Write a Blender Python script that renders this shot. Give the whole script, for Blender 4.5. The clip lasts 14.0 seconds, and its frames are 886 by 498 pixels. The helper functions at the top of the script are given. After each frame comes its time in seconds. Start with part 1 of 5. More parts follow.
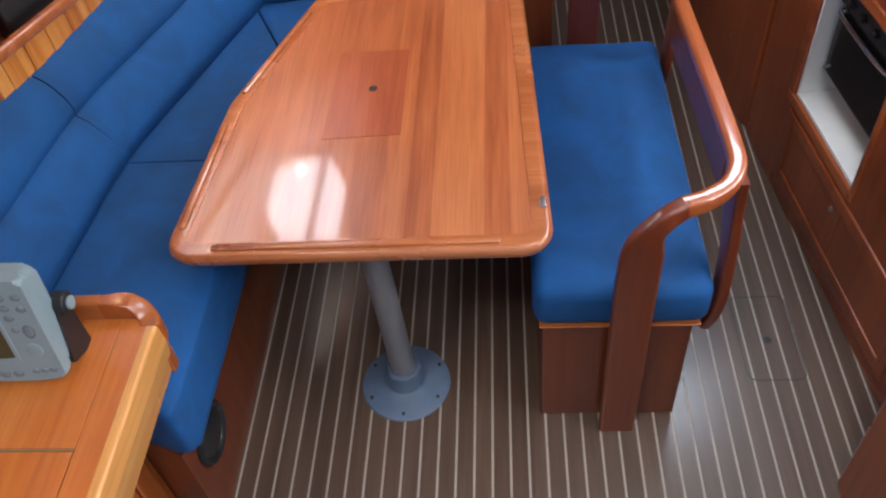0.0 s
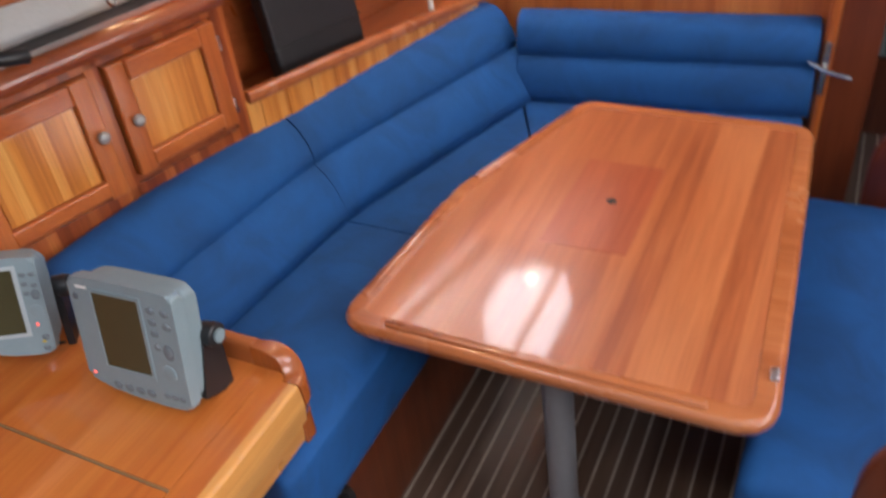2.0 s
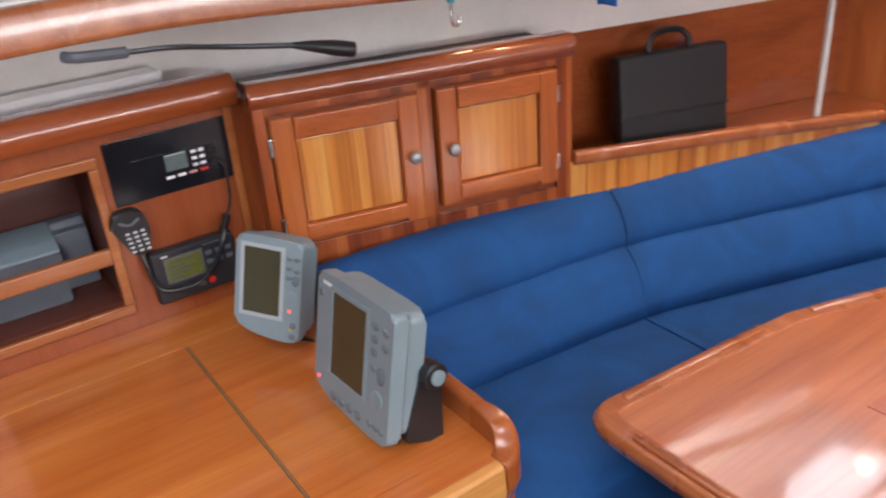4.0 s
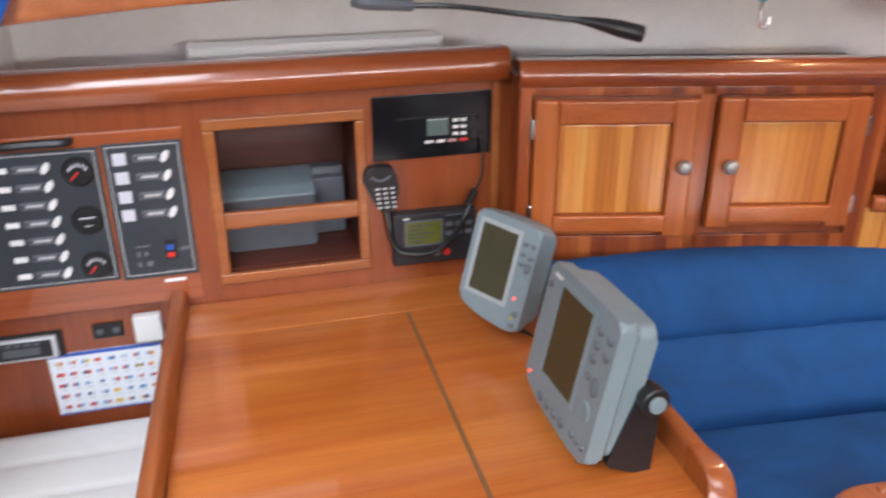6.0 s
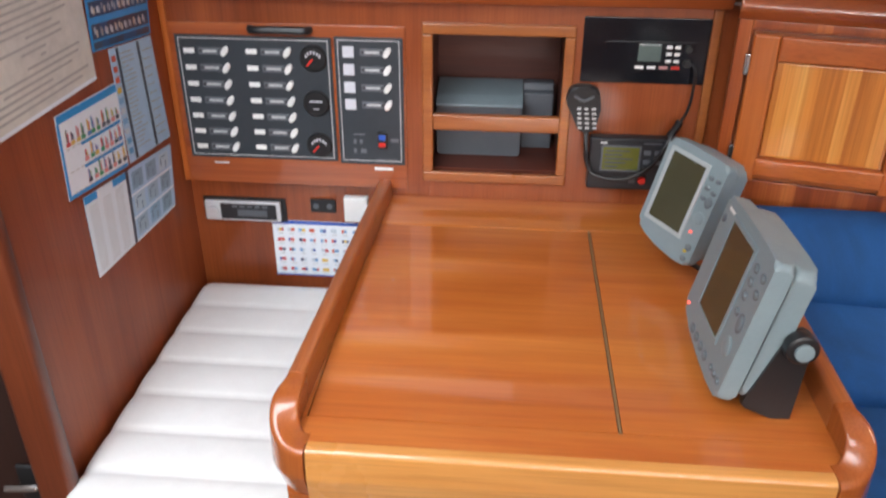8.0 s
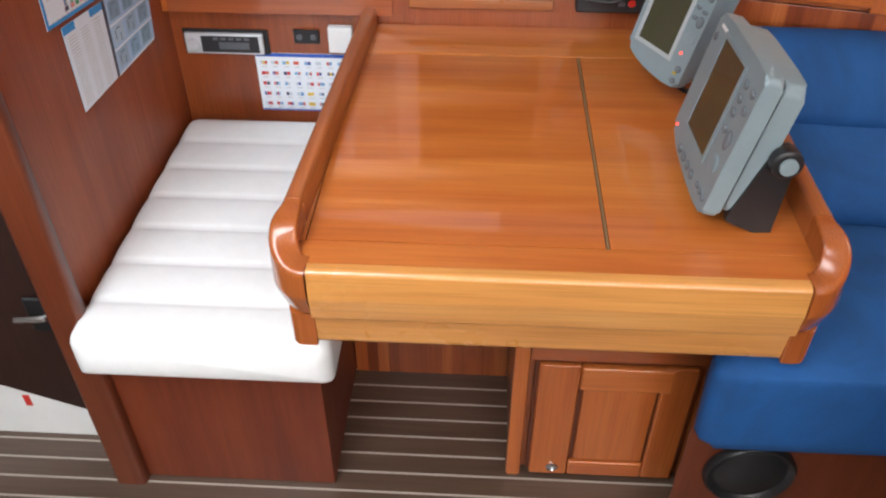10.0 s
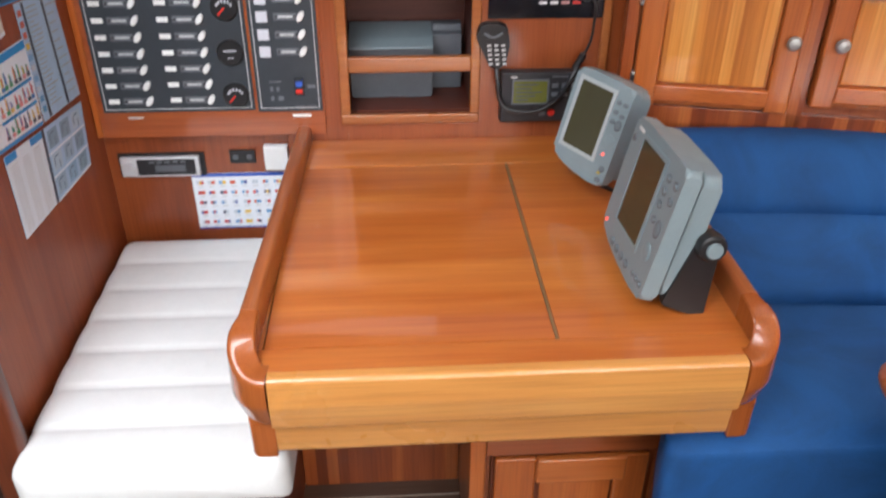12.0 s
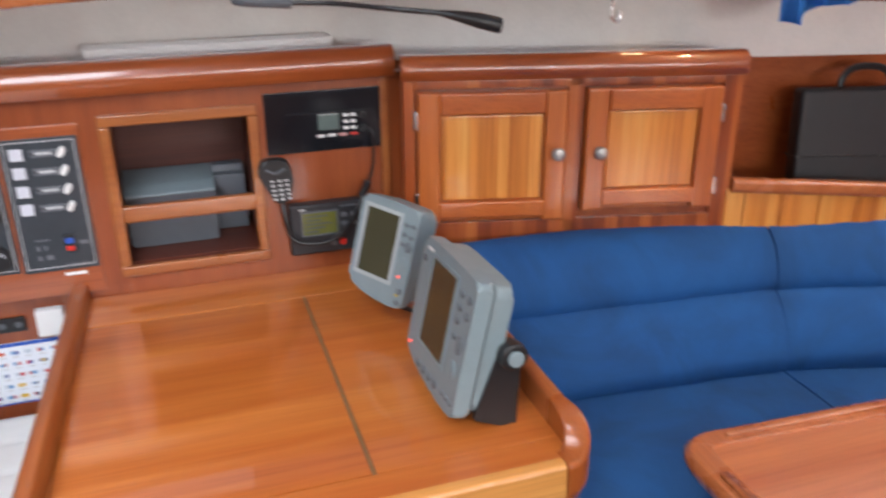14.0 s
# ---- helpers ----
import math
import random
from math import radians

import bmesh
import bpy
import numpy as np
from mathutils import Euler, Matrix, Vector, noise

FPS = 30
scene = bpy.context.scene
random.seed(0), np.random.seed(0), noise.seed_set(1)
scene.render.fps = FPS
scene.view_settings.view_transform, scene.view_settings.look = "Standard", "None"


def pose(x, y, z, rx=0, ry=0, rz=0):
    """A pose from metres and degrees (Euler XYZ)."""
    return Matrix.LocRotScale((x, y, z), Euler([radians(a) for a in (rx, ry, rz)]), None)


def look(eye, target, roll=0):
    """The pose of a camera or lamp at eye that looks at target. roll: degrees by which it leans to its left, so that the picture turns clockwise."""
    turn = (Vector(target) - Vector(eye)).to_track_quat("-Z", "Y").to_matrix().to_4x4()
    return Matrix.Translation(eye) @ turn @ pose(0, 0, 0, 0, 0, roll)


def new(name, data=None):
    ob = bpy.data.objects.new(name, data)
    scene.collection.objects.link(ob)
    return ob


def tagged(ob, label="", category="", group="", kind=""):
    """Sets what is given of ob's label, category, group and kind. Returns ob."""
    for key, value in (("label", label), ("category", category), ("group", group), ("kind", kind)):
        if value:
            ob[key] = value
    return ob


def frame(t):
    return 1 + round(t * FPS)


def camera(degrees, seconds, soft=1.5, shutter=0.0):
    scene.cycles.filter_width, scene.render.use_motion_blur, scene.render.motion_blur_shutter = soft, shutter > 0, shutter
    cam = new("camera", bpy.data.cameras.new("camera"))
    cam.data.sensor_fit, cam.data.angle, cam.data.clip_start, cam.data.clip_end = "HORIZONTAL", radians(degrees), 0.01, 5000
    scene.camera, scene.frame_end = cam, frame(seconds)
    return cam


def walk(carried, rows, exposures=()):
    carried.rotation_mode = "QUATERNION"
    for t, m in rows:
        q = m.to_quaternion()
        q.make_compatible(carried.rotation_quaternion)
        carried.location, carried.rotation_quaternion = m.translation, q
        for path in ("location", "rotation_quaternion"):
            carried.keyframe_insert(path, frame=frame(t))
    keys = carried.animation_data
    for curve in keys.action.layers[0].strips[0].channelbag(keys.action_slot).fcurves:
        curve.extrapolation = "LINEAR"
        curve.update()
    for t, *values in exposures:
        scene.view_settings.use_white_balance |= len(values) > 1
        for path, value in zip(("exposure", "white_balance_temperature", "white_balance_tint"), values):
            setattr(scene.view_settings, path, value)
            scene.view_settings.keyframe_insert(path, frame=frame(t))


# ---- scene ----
cam = camera(57.0, 14.0, 2.2, 0.5)
PATH = [
    (0, (0.3127, 0.2166, 2.0449), (0.1668, 1.3606, 0.7959), -6.99),
    (0.5, (0.3150, 0.2939, 1.9603), (0.1053, 1.4420, 0.7241), -8.28),
    (1, (0.3865, 0.3387, 1.8624), (0.0032, 1.4727, 0.6553), -10.22),
    (1.5, (0.4191, 0.3756, 1.8303), (-0.0958, 1.5092, 0.6728), -9.96),
    (2, (0.3817, 0.3955, 1.8537), (-0.2876, 1.5846, 0.8399), -6.86),
    (2.5, (0.3430, 0.4215, 1.8394), (-0.4416, 1.6302, 0.9375), -1.58),
    (3, (0.3529, 0.4536, 1.7558), (-0.6258, 1.5320, 0.8788), -1.68),
    (3.2, (0.3683, 0.4806, 1.7339), (-0.6705, 1.5178, 0.8765), -2.63),
    (5.3, (0.3906, 0.6807, 1.5897), (-1.0722, 1.2208, 0.9125), -2.14),
    (5.5, (0.3552, 0.6311, 1.5839), (-1.1117, 1.1650, 0.9108), -1.45),
    (6, (0.3235, 0.6265, 1.5878), (-1.1677, 1.0128, 0.8688), -0.24),
    (6.5, (0.3407, 0.6734, 1.5847), (-1.1747, 0.8541, 0.8358), 0.62),
    (7, (0.3835, 0.7096, 1.5614), (-1.1518, 0.7093, 0.8315), 0.05),
    (7.5, (0.4071, 0.7404, 1.5489), (-1.1170, 0.6431, 0.8022), -0.27),
    (8, (0.4223, 0.7406, 1.5603), (-1.0593, 0.6207, 0.7355), 0.27),
    (8.5, (0.4290, 0.7577, 1.5580), (-0.9916, 0.6326, 0.6326), 0.47),
    (9, (0.4350, 0.7691, 1.5447), (-0.9007, 0.6553, 0.4992), 0.82),
    (9.2, (0.4391, 0.7600, 1.5435), (-0.8724, 0.6632, 0.4662), 0.82),
    (11.3, (0.4815, 0.7114, 1.5411), (-0.8648, 0.7150, 0.5032), -0.24),
    (11.5, (0.4859, 0.7058, 1.5446), (-0.8954, 0.7307, 0.5540), -0.26),
    (12, (0.5035, 0.6755, 1.5563), (-0.9349, 0.7725, 0.6553), 0.36),
    (12.5, (0.5121, 0.6642, 1.5749), (-0.9968, 0.7933, 0.8026), -0.00),
    (13, (0.5176, 0.6548, 1.5911), (-1.0305, 0.8394, 0.9133), -0.20),
    (13.5, (0.5123, 0.6640, 1.5973), (-1.0287, 0.9764, 0.9510), -0.53),
    (14, (0.4774, 0.7086, 1.5499), (-1.0043, 1.2036, 0.8795), -0.27),
]
walk(cam, [(t, look(eye, target, roll)) for t, eye, target, roll in PATH], [(0.0, -0.05, 5950, 8), (1.5, -0.1, 6200, 9), (2.5, -0.12, 6250, 14), (3.2, -0.12, 6250, 14), (6.0, 0.06, 6250, 12), (9.0, -0.02, 6500, 10), (13.0, 0.05, 6350, 11), (14.0, 0.0, 6300, 12)])

# ---------------------------------------------------------------- light
world = bpy.data.worlds.new("sky")
scene.world = world
world.use_nodes = True
wt = world.node_tree
sky = wt.nodes.new("ShaderNodeTexSky")
sky.sky_type = "NISHITA"
sky.sun_disc = False
sky.sun_elevation = radians(58)
sky.sun_rotation = radians(150)
sky.dust_density = 2.0
wt.links.new(sky.outputs[0], wt.nodes["Background"].inputs[0])
wt.nodes["Background"].inputs[1].default_value = 0.12

sun_data = bpy.data.lights.new("sun", "SUN")
sun_data.energy, sun_data.angle, sun_data.color = 1.2, radians(12), (1.0, 0.95, 0.87)
sun = new("sun", sun_data)
sun.rotation_euler = (radians(32), 0, radians(-30))


def area(name, m, sx, sy, watts, colour=(1.0, 0.97, 0.94)):
    d = bpy.data.lights.new(name, "AREA")
    d.shape, d.size, d.size_y, d.energy, d.color = "RECTANGLE", sx, sy, watts, colour
    ob = new(name, d)
    ob.matrix_world = m
    return ob


# daylight through the companionway, the deck hatch and the port windows, plus added fill
way = area("companionway_daylight", look((0.55, -0.02, 2.25), (-0.80, 0.22, 0.70)), 1.0, 1.3, 15, (0.90, 0.95, 1.0))
way.data.spread = radians(88)
area("hatch_daylight", look((-0.555, 2.69, 1.735), (-0.55, 2.68, 0)), 0.36, 0.54, 7.0, (0.93, 0.95, 1.0))
# unseen hatch, added to light the bench, galley front and sole
area("assumed_hatch_daylight", look((0.85, 1.28, 1.99), (0.85, 1.35, 0)), 0.40, 0.40, 8.0, (0.90, 0.94, 1.0))
area("galley_hatch_daylight", look((1.13, 2.69, 1.99), (1.10, 2.6, 0)), 0.46, 0.48, 13, (0.82, 0.90, 1.0))
area("port_window_daylight", look((-1.47, 0.35, 1.56), (0.3, 0.6, 1.2)), 0.9, 0.2, 0.45)
area("forward_port_window_daylight", look((-1.15, 2.42, 1.56), (0.3, 2.6, 1.2)), 0.7, 0.2, 15)
# unseen source, added to starboard as fill for the port side
area("starboard_fill_light", look((2.05, 1.3, 1.56), (0.0, 1.1, 1.1)), 1.9, 0.26, 37)


def downlight(x, y, watts, z=1.862):
    d = bpy.data.lights.new("downlight_glow", "SPOT")
    d.energy, d.color, d.spot_size, d.spot_blend, d.shadow_soft_size = watts, (1.0, 0.68, 0.36), radians(105), 0.9, 0.02
    ob = new("downlight_glow", d)
    ob.location = (x, y, z)


# unseen lamp on the forward bulkhead, added for the bright glint on the table
downlight(-0.64, 2.955, 8, 1.782)
# unseen ceiling lamp, added to brighten the settee back and shelf
downlight(-0.62, 1.93, 12)
downlight(-1.06, 1.70, 1.1, 1.424)

# ---------------------------------------------------------------- materials
def material(name):
    m = bpy.data.materials.new(name)
    m.use_nodes = True
    nt = m.node_tree
    return m, nt, nt.nodes["Principled BSDF"]


def node(nt, kind, **values):
    n = nt.nodes.new(kind)
    for key, value in values.items():
        n.inputs[key].default_value = value
    return n


def ramp(nt, stops):
    r = nt.nodes.new("ShaderNodeValToRGB")
    e = r.color_ramp.elements
    while len(e) < len(stops):
        e.new(0.5)
    for el, (p, c) in zip(e, stops):
        el.position, el.color = p, (*c, 1)
    return r


def bumped(nt, bsdf, height, strength, distance):
    b = node(nt, "ShaderNodeBump", Strength=strength, Distance=distance)
    nt.links.new(height, b.inputs["Height"])
    nt.links.new(b.outputs[0], bsdf.inputs["Normal"])


def wood(name, dark, mid, light, grain="x", stave=0.0, across="y", rough=0.3, coat=0.5, spread=0.35, seed=0.0, coat_rough=0.12, fine_grain=0.35):
    """Varnished timber: long streaks along the grain, fine pores, and staves of differing tone across it."""
    m, nt, b = material(name)
    link = nt.links.new
    geo = nt.nodes.new("ShaderNodeNewGeometry")
    long_axis = "xyz".index(grain)

    def scaled(fine, coarse):
        mp = nt.nodes.new("ShaderNodeMapping")
        s = [fine] * 3
        s[long_axis] = coarse
        mp.inputs["Scale"].default_value = s
        mp.inputs["Location"].default_value = (seed, seed * 1.7, seed * 0.6)
        link(geo.outputs["Position"], mp.inputs["Vector"])
        return mp

    streak = node(nt, "ShaderNodeTexNoise", Scale=1.0, Detail=5.0, Roughness=0.62, Distortion=0.35)
    link(scaled(26, 1.6).outputs[0], streak.inputs["Vector"])
    figure = node(nt, "ShaderNodeTexNoise", Scale=1.0, Detail=2.0, Roughness=0.5, Distortion=0.6)
    link(scaled(7, 0.9).outputs[0], figure.inputs["Vector"])
    pores = node(nt, "ShaderNodeTexNoise", Scale=1.0, Detail=2.0)
    link(scaled(300, 5).outputs[0], pores.inputs["Vector"])
    mixv = node(nt, "ShaderNodeMath")
    mixv.operation = "MULTIPLY_ADD"
    link(streak.outputs[0], mixv.inputs[0])
    mixv.inputs[1].default_value = 0.6
    half = node(nt, "ShaderNodeMath")
    half.operation = "MULTIPLY"
    link(figure.outputs[0], half.inputs[0])
    half.inputs[1].default_value = 0.4
    link(half.outputs[0], mixv.inputs[2])
    value = mixv.outputs[0]
    sep = nt.nodes.new("ShaderNodeSeparateXYZ")
    link(geo.outputs["Position"], sep.inputs[0])
    if stave:
        cell = node(nt, "ShaderNodeMath")
        cell.operation = "DIVIDE"
        link(sep.outputs["xyz".index(across)], cell.inputs[0])
        cell.inputs[1].default_value = stave
        floor_ = node(nt, "ShaderNodeMath")
        floor_.operation = "FLOOR"
        link(cell.outputs[0], floor_.inputs[0])
        white = nt.nodes.new("ShaderNodeTexWhiteNoise")
        white.noise_dimensions = "1D"
        link(floor_.outputs[0], white.inputs["W"])
        add = node(nt, "ShaderNodeMath")
        add.operation = "MULTIPLY_ADD"
        link(white.outputs["Value"], add.inputs[0])
        add.inputs[1].default_value = spread
        link(value, add.inputs[2])
        sub = node(nt, "ShaderNodeMath")
        sub.operation = "SUBTRACT"
        link(add.outputs[0], sub.inputs[0])
        sub.inputs[1].default_value = spread / 2
        value = sub.outputs[0]
    info = nt.nodes.new("ShaderNodeObjectInfo")
    jit = node(nt, "ShaderNodeMath")
    jit.operation = "MULTIPLY_ADD"
    link(info.outputs["Random"], jit.inputs[0])
    jit.inputs[1].default_value = 0.08
    link(value, jit.inputs[2])
    r = ramp(nt, [(0.28, dark), (0.52, mid), (0.76, light)])
    link(jit.outputs[0], r.inputs[0])
    fine = node(nt, "ShaderNodeMix")
    fine.data_type, fine.blend_type = "RGBA", "MULTIPLY"
    fine.inputs[0].default_value = fine_grain
    link(r.outputs[0], fine.inputs[6])
    pr = ramp(nt, [(0.35, (0.55, 0.5, 0.45)), (0.55, (1, 1, 1))])
    link(pores.outputs[0], pr.inputs[0])
    link(pr.outputs[0], fine.inputs[7])
    link(fine.outputs[2], b.inputs["Base Color"])
    wear = node(nt, "ShaderNodeTexNoise", Scale=6.0, Detail=4.0)
    link(geo.outputs["Position"], wear.inputs["Vector"])
    rr = node(nt, "ShaderNodeMapRange")
    rr.inputs["To Min"].default_value, rr.inputs["To Max"].default_value = rough * 0.75, rough * 1.3
    link(wear.outputs[0], rr.inputs["Value"])
    link(rr.outputs[0], b.inputs["Roughness"])
    b.inputs["Coat Weight"].default_value = coat
    b.inputs["Coat Roughness"].default_value = coat_rough
    bumped(nt, b, streak.outputs[0], 0.06, 0.002)
    return m


def plain(name, colour, rough=0.5, metal=0.0, vary=0.12, scale=40.0, bump=0.05, coat=0.0, sheen=0.0):
    """One surface colour with fine mottling and relief."""
    m, nt, b = material(name)
    link = nt.links.new
    geo = nt.nodes.new("ShaderNodeNewGeometry")
    n1 = node(nt, "ShaderNodeTexNoise", Scale=scale, Detail=4.0, Roughness=0.6)
    n2 = node(nt, "ShaderNodeTexNoise", Scale=scale * 0.12, Detail=3.0)
    for n in (n1, n2):
        link(geo.outputs["Position"], n.inputs["Vector"])
    mx = node(nt, "ShaderNodeMath")
    mx.operation = "ADD"
    link(n1.outputs[0], mx.inputs[0])
    link(n2.outputs[0], mx.inputs[1])
    lo, hi = [c * (1 - vary) for c in colour], [min(1, c * (1 + vary)) for c in colour]
    r = ramp(nt, [(0.3, lo), (0.7, hi)])
    hf = node(nt, "ShaderNodeMath")
    hf.operation = "MULTIPLY"
    hf.inputs[1].default_value = 0.5
    link(mx.outputs[0], hf.inputs[0])
    link(hf.outputs[0], r.inputs[0])
    link(r.outputs[0], b.inputs["Base Color"])
    b.inputs["Roughness"].default_value = rough
    b.inputs["Metallic"].default_value = metal
    b.inputs["Coat Weight"].default_value = coat
    b.inputs["Sheen Weight"].default_value = sheen
    if bump:
        bumped(nt, b, n1.outputs[0], bump, 0.001)
    return m


def cloth(name, colour, nap=0.3):
    """Velour upholstery: brushed patches, fine weave, soft sheen."""
    m, nt, b = material(name)
    link = nt.links.new
    geo = nt.nodes.new("ShaderNodeNewGeometry")
    big = node(nt, "ShaderNodeTexNoise", Scale=5.0, Detail=4.0, Roughness=0.65, Distortion=0.8)
    weave = node(nt, "ShaderNodeTexNoise", Scale=520.0, Detail=2.0)
    mid = node(nt, "ShaderNodeTexNoise", Scale=55.0, Detail=3.0)
    for n in (big, weave, mid):
        link(geo.outputs["Position"], n.inputs["Vector"])
    a = node(nt, "ShaderNodeMath")
    a.operation = "MULTIPLY_ADD"
    link(weave.outputs[0], a.inputs[0])
    a.inputs[1].default_value = 0.35
    link(big.outputs[0], a.inputs[2])
    r = ramp(nt, [(0.45, [c * (1 - nap) for c in colour]), (0.85, [c * (1 + nap) for c in colour])])
    link(a.outputs[0], r.inputs[0])
    link(r.outputs[0], b.inputs["Base Color"])
    b.inputs["Roughness"].default_value = 0.85
    b.inputs["Sheen Weight"].default_value = 0.06
    b.inputs["Sheen Roughness"].default_value = 0.4
    b.inputs["Sheen Tint"].default_value = (*[min(1.0, c * 3) for c in colour], 1)
    s = node(nt, "ShaderNodeMath")
    s.operation = "ADD"
    link(weave.outputs[0], s.inputs[0])
    link(mid.outputs[0], s.inputs[1])
    bumped(nt, b, s.outputs[0], 0.25, 0.0015)
    return m


MAHOGANY = wood("mahogany_upright", (0.15, 0.028, 0.007), (0.255, 0.056, 0.014), (0.35, 0.09, 0.025), "z", 0.11, "y", 0.3, 0.5, 0.12)
MAHOGANY_Y = wood("mahogany_lengthwise", (0.20, 0.036, 0.009), (0.34, 0.080, 0.020), (0.46, 0.128, 0.036), "y", coat=1.0, coat_rough=0.08, seed=3.0)
MAHOGANY_X = wood("mahogany_crosswise", (0.22, 0.046, 0.011), (0.34, 0.088, 0.022), (0.43, 0.13, 0.035), "x", seed=5.0)
BENCH_WOOD = wood("bench_mahogany", (0.085, 0.013, 0.0035), (0.14, 0.025, 0.006), (0.19, 0.040, 0.010), "z", rough=0.4, coat=0.4, coat_rough=0.06, seed=18.0)
MAHOGANY_DARK = wood("mahogany_dark", (0.07, 0.013, 0.004), (0.125, 0.026, 0.008), (0.18, 0.042, 0.013), "z", seed=8.0, rough=0.4, coat=0.3)
TABLE_WOOD = wood("table_veneer", (0.25, 0.054, 0.016), (0.44, 0.122, 0.038), (0.55, 0.186, 0.062), "y", 0.062, "x", 0.34, 0.85, 0.30, 1.0, 0.07)
TABLE_EDGE = wood("table_edging", (0.30, 0.076, 0.021), (0.43, 0.130, 0.040), (0.53, 0.185, 0.062), "x", 0, "y", 0.25, 0.8, seed=2.0)
DESK_WOOD = wood("desk_veneer", (0.30, 0.060, 0.0095), (0.470, 0.121, 0.0195), (0.60, 0.200, 0.039), "y", 0.09, "x", 0.32, 0.9, 0.10, 4.0, 0.05, fine_grain=0.22)
DESK_FRONT = wood("desk_front_timber", (0.46, 0.165, 0.036), (0.60, 0.262, 0.066), (0.68, 0.345, 0.10), "y", 0, "x", 0.28, 0.6, seed=6.0)
DOOR_WOOD = wood("door_frame_timber", (0.30, 0.062, 0.012), (0.45, 0.115, 0.022), (0.56, 0.170, 0.038), "z", seed=13.0)
DOOR_WOOD_Y = wood("door_rail_timber", (0.33, 0.068, 0.013), (0.48, 0.122, 0.024), (0.58, 0.180, 0.041), "y", seed=14.0)
HONEY = wood("honey_timber", (0.40, 0.105, 0.016), (0.68, 0.245, 0.042), (0.82, 0.40, 0.100), "z", 0.022, "y", 0.3, 0.6, 0.28, 7.0)
FACE_FRAME = wood("face_frame_timber", (0.18, 0.032, 0.007), (0.35, 0.076, 0.016), (0.50, 0.14, 0.032), "z", 0.026, "y", 0.3, 0.5, 0.4, 15.0)
AFT_VENEER = wood("aft_bulkhead_veneer", (0.17, 0.027, 0.006), (0.27, 0.052, 0.011), (0.36, 0.082, 0.019), "z", 0.16, "x", 0.5, 0.15, 0.10, 23.0)
SEAT_WOOD = wood("seat_box_mahogany", (0.085, 0.013, 0.004), (0.15, 0.025, 0.007), (0.21, 0.042, 0.011), "z", rough=0.5, coat=0.15, seed=24.0)
# near-black timber: the shade on the locker top and aft door is in the colour
SHADE_TIMBER = wood("shade_darkened_timber", (0.012, 0.004, 0.003), (0.024, 0.008, 0.005), (0.04, 0.013, 0.008), "z", rough=0.5, coat=0.1, seed=25.0)
BULKHEAD = wood("bulkhead_veneer", (0.38, 0.095, 0.023), (0.56, 0.170, 0.045), (0.68, 0.25, 0.072), "z", 0.19, "x", 0.32, 0.5, 0.3, 16.0)
TEAK = wood("teak_sole", (0.055, 0.031, 0.020), (0.094, 0.056, 0.037), (0.138, 0.087, 0.059), "y", 0, "x", 0.40, 0.6, seed=9.0, coat_rough=0.22)
HOLLY = plain("holly_strip", (0.40, 0.34, 0.28), 0.45, vary=0.1, scale=80)
BLUE = cloth("blue_velour", (0.0033, 0.063, 0.215), 0.25)
QUILT = cloth("grey_green_quilt", (0.17, 0.22, 0.215), 0.35)
WHITE_VINYL = plain("white_vinyl", (0.80, 0.80, 0.78), 0.45, vary=0.04, scale=300, bump=0.12)
LINER = plain("liner_vinyl", (0.82, 0.80, 0.765), 0.7, vary=0.06, scale=120, bump=0.1)
WHITE_PAINT = plain("white_gelcoat", (0.80, 0.80, 0.77), 0.35, vary=0.05, scale=20)
GREY_PAINT = plain("grey_painted_metal", (0.17, 0.17, 0.185), 0.4, 0.0, 0.12, 60)
BLUE_GREY_PAINT = plain("blue_grey_painted_metal", (0.105, 0.145, 0.215), 0.4, 0.0, 0.14, 40)
GREY_CASE = plain("grey_plastic", (0.205, 0.265, 0.282), 0.42, vary=0.06, scale=200, bump=0.08)
DARK_GREY = plain("dark_grey_plastic", (0.10, 0.11, 0.125), 0.5, vary=0.1, scale=200)
BLACK = plain("black_plastic", (0.012, 0.012, 0.013), 0.38, vary=0.2, scale=150)
BLACK_PANEL = plain("black_panel", (0.018, 0.019, 0.022), 0.45, vary=0.15, scale=90)
CHROME = plain("chrome", (0.62, 0.62, 0.62), 0.22, 1.0, 0.05, 60, 0.02)
SATIN = plain("satin_metal", (0.42, 0.42, 0.41), 0.45, 0.7, 0.1, 90, 0.03)
GLOSS_BLACK = plain("gloss_black", (0.007, 0.008, 0.011), 0.16, vary=0.2, scale=60, bump=0.02)
LCD = plain("lcd_glass", (0.055, 0.052, 0.026), 0.12, vary=0.12, scale=12, bump=0)

# ---------------------------------------------------------------- mesh helpers
PLACE = {}


def thing(name, x, y, z, label, category, group="", kind="", m=None):
    """A thing: an Empty at its base."""
    ob = new(name)
    ob.empty_display_size = 0.05
    ob.matrix_basis = m if m is not None else pose(x, y, z)
    PLACE[ob] = Vector((0, 0, 0)) if m is not None else Vector((x, y, z))
    return tagged(ob, label, category, group, kind)


def finish(bm, angle=40):
    bmesh.ops.recalc_face_normals(bm, faces=bm.faces)
    for f in bm.faces:
        f.smooth = True
    for e in bm.edges:
        if len(e.link_faces) == 2 and e.calc_face_angle(0) > radians(angle):
            e.smooth = False


def even(ob, angle):
    """Keeps large flat faces flat in the shading beside their bevels."""
    if angle < 60:
        ob.modifiers.new("even_normals", "WEIGHTED_NORMAL").keep_sharp = True


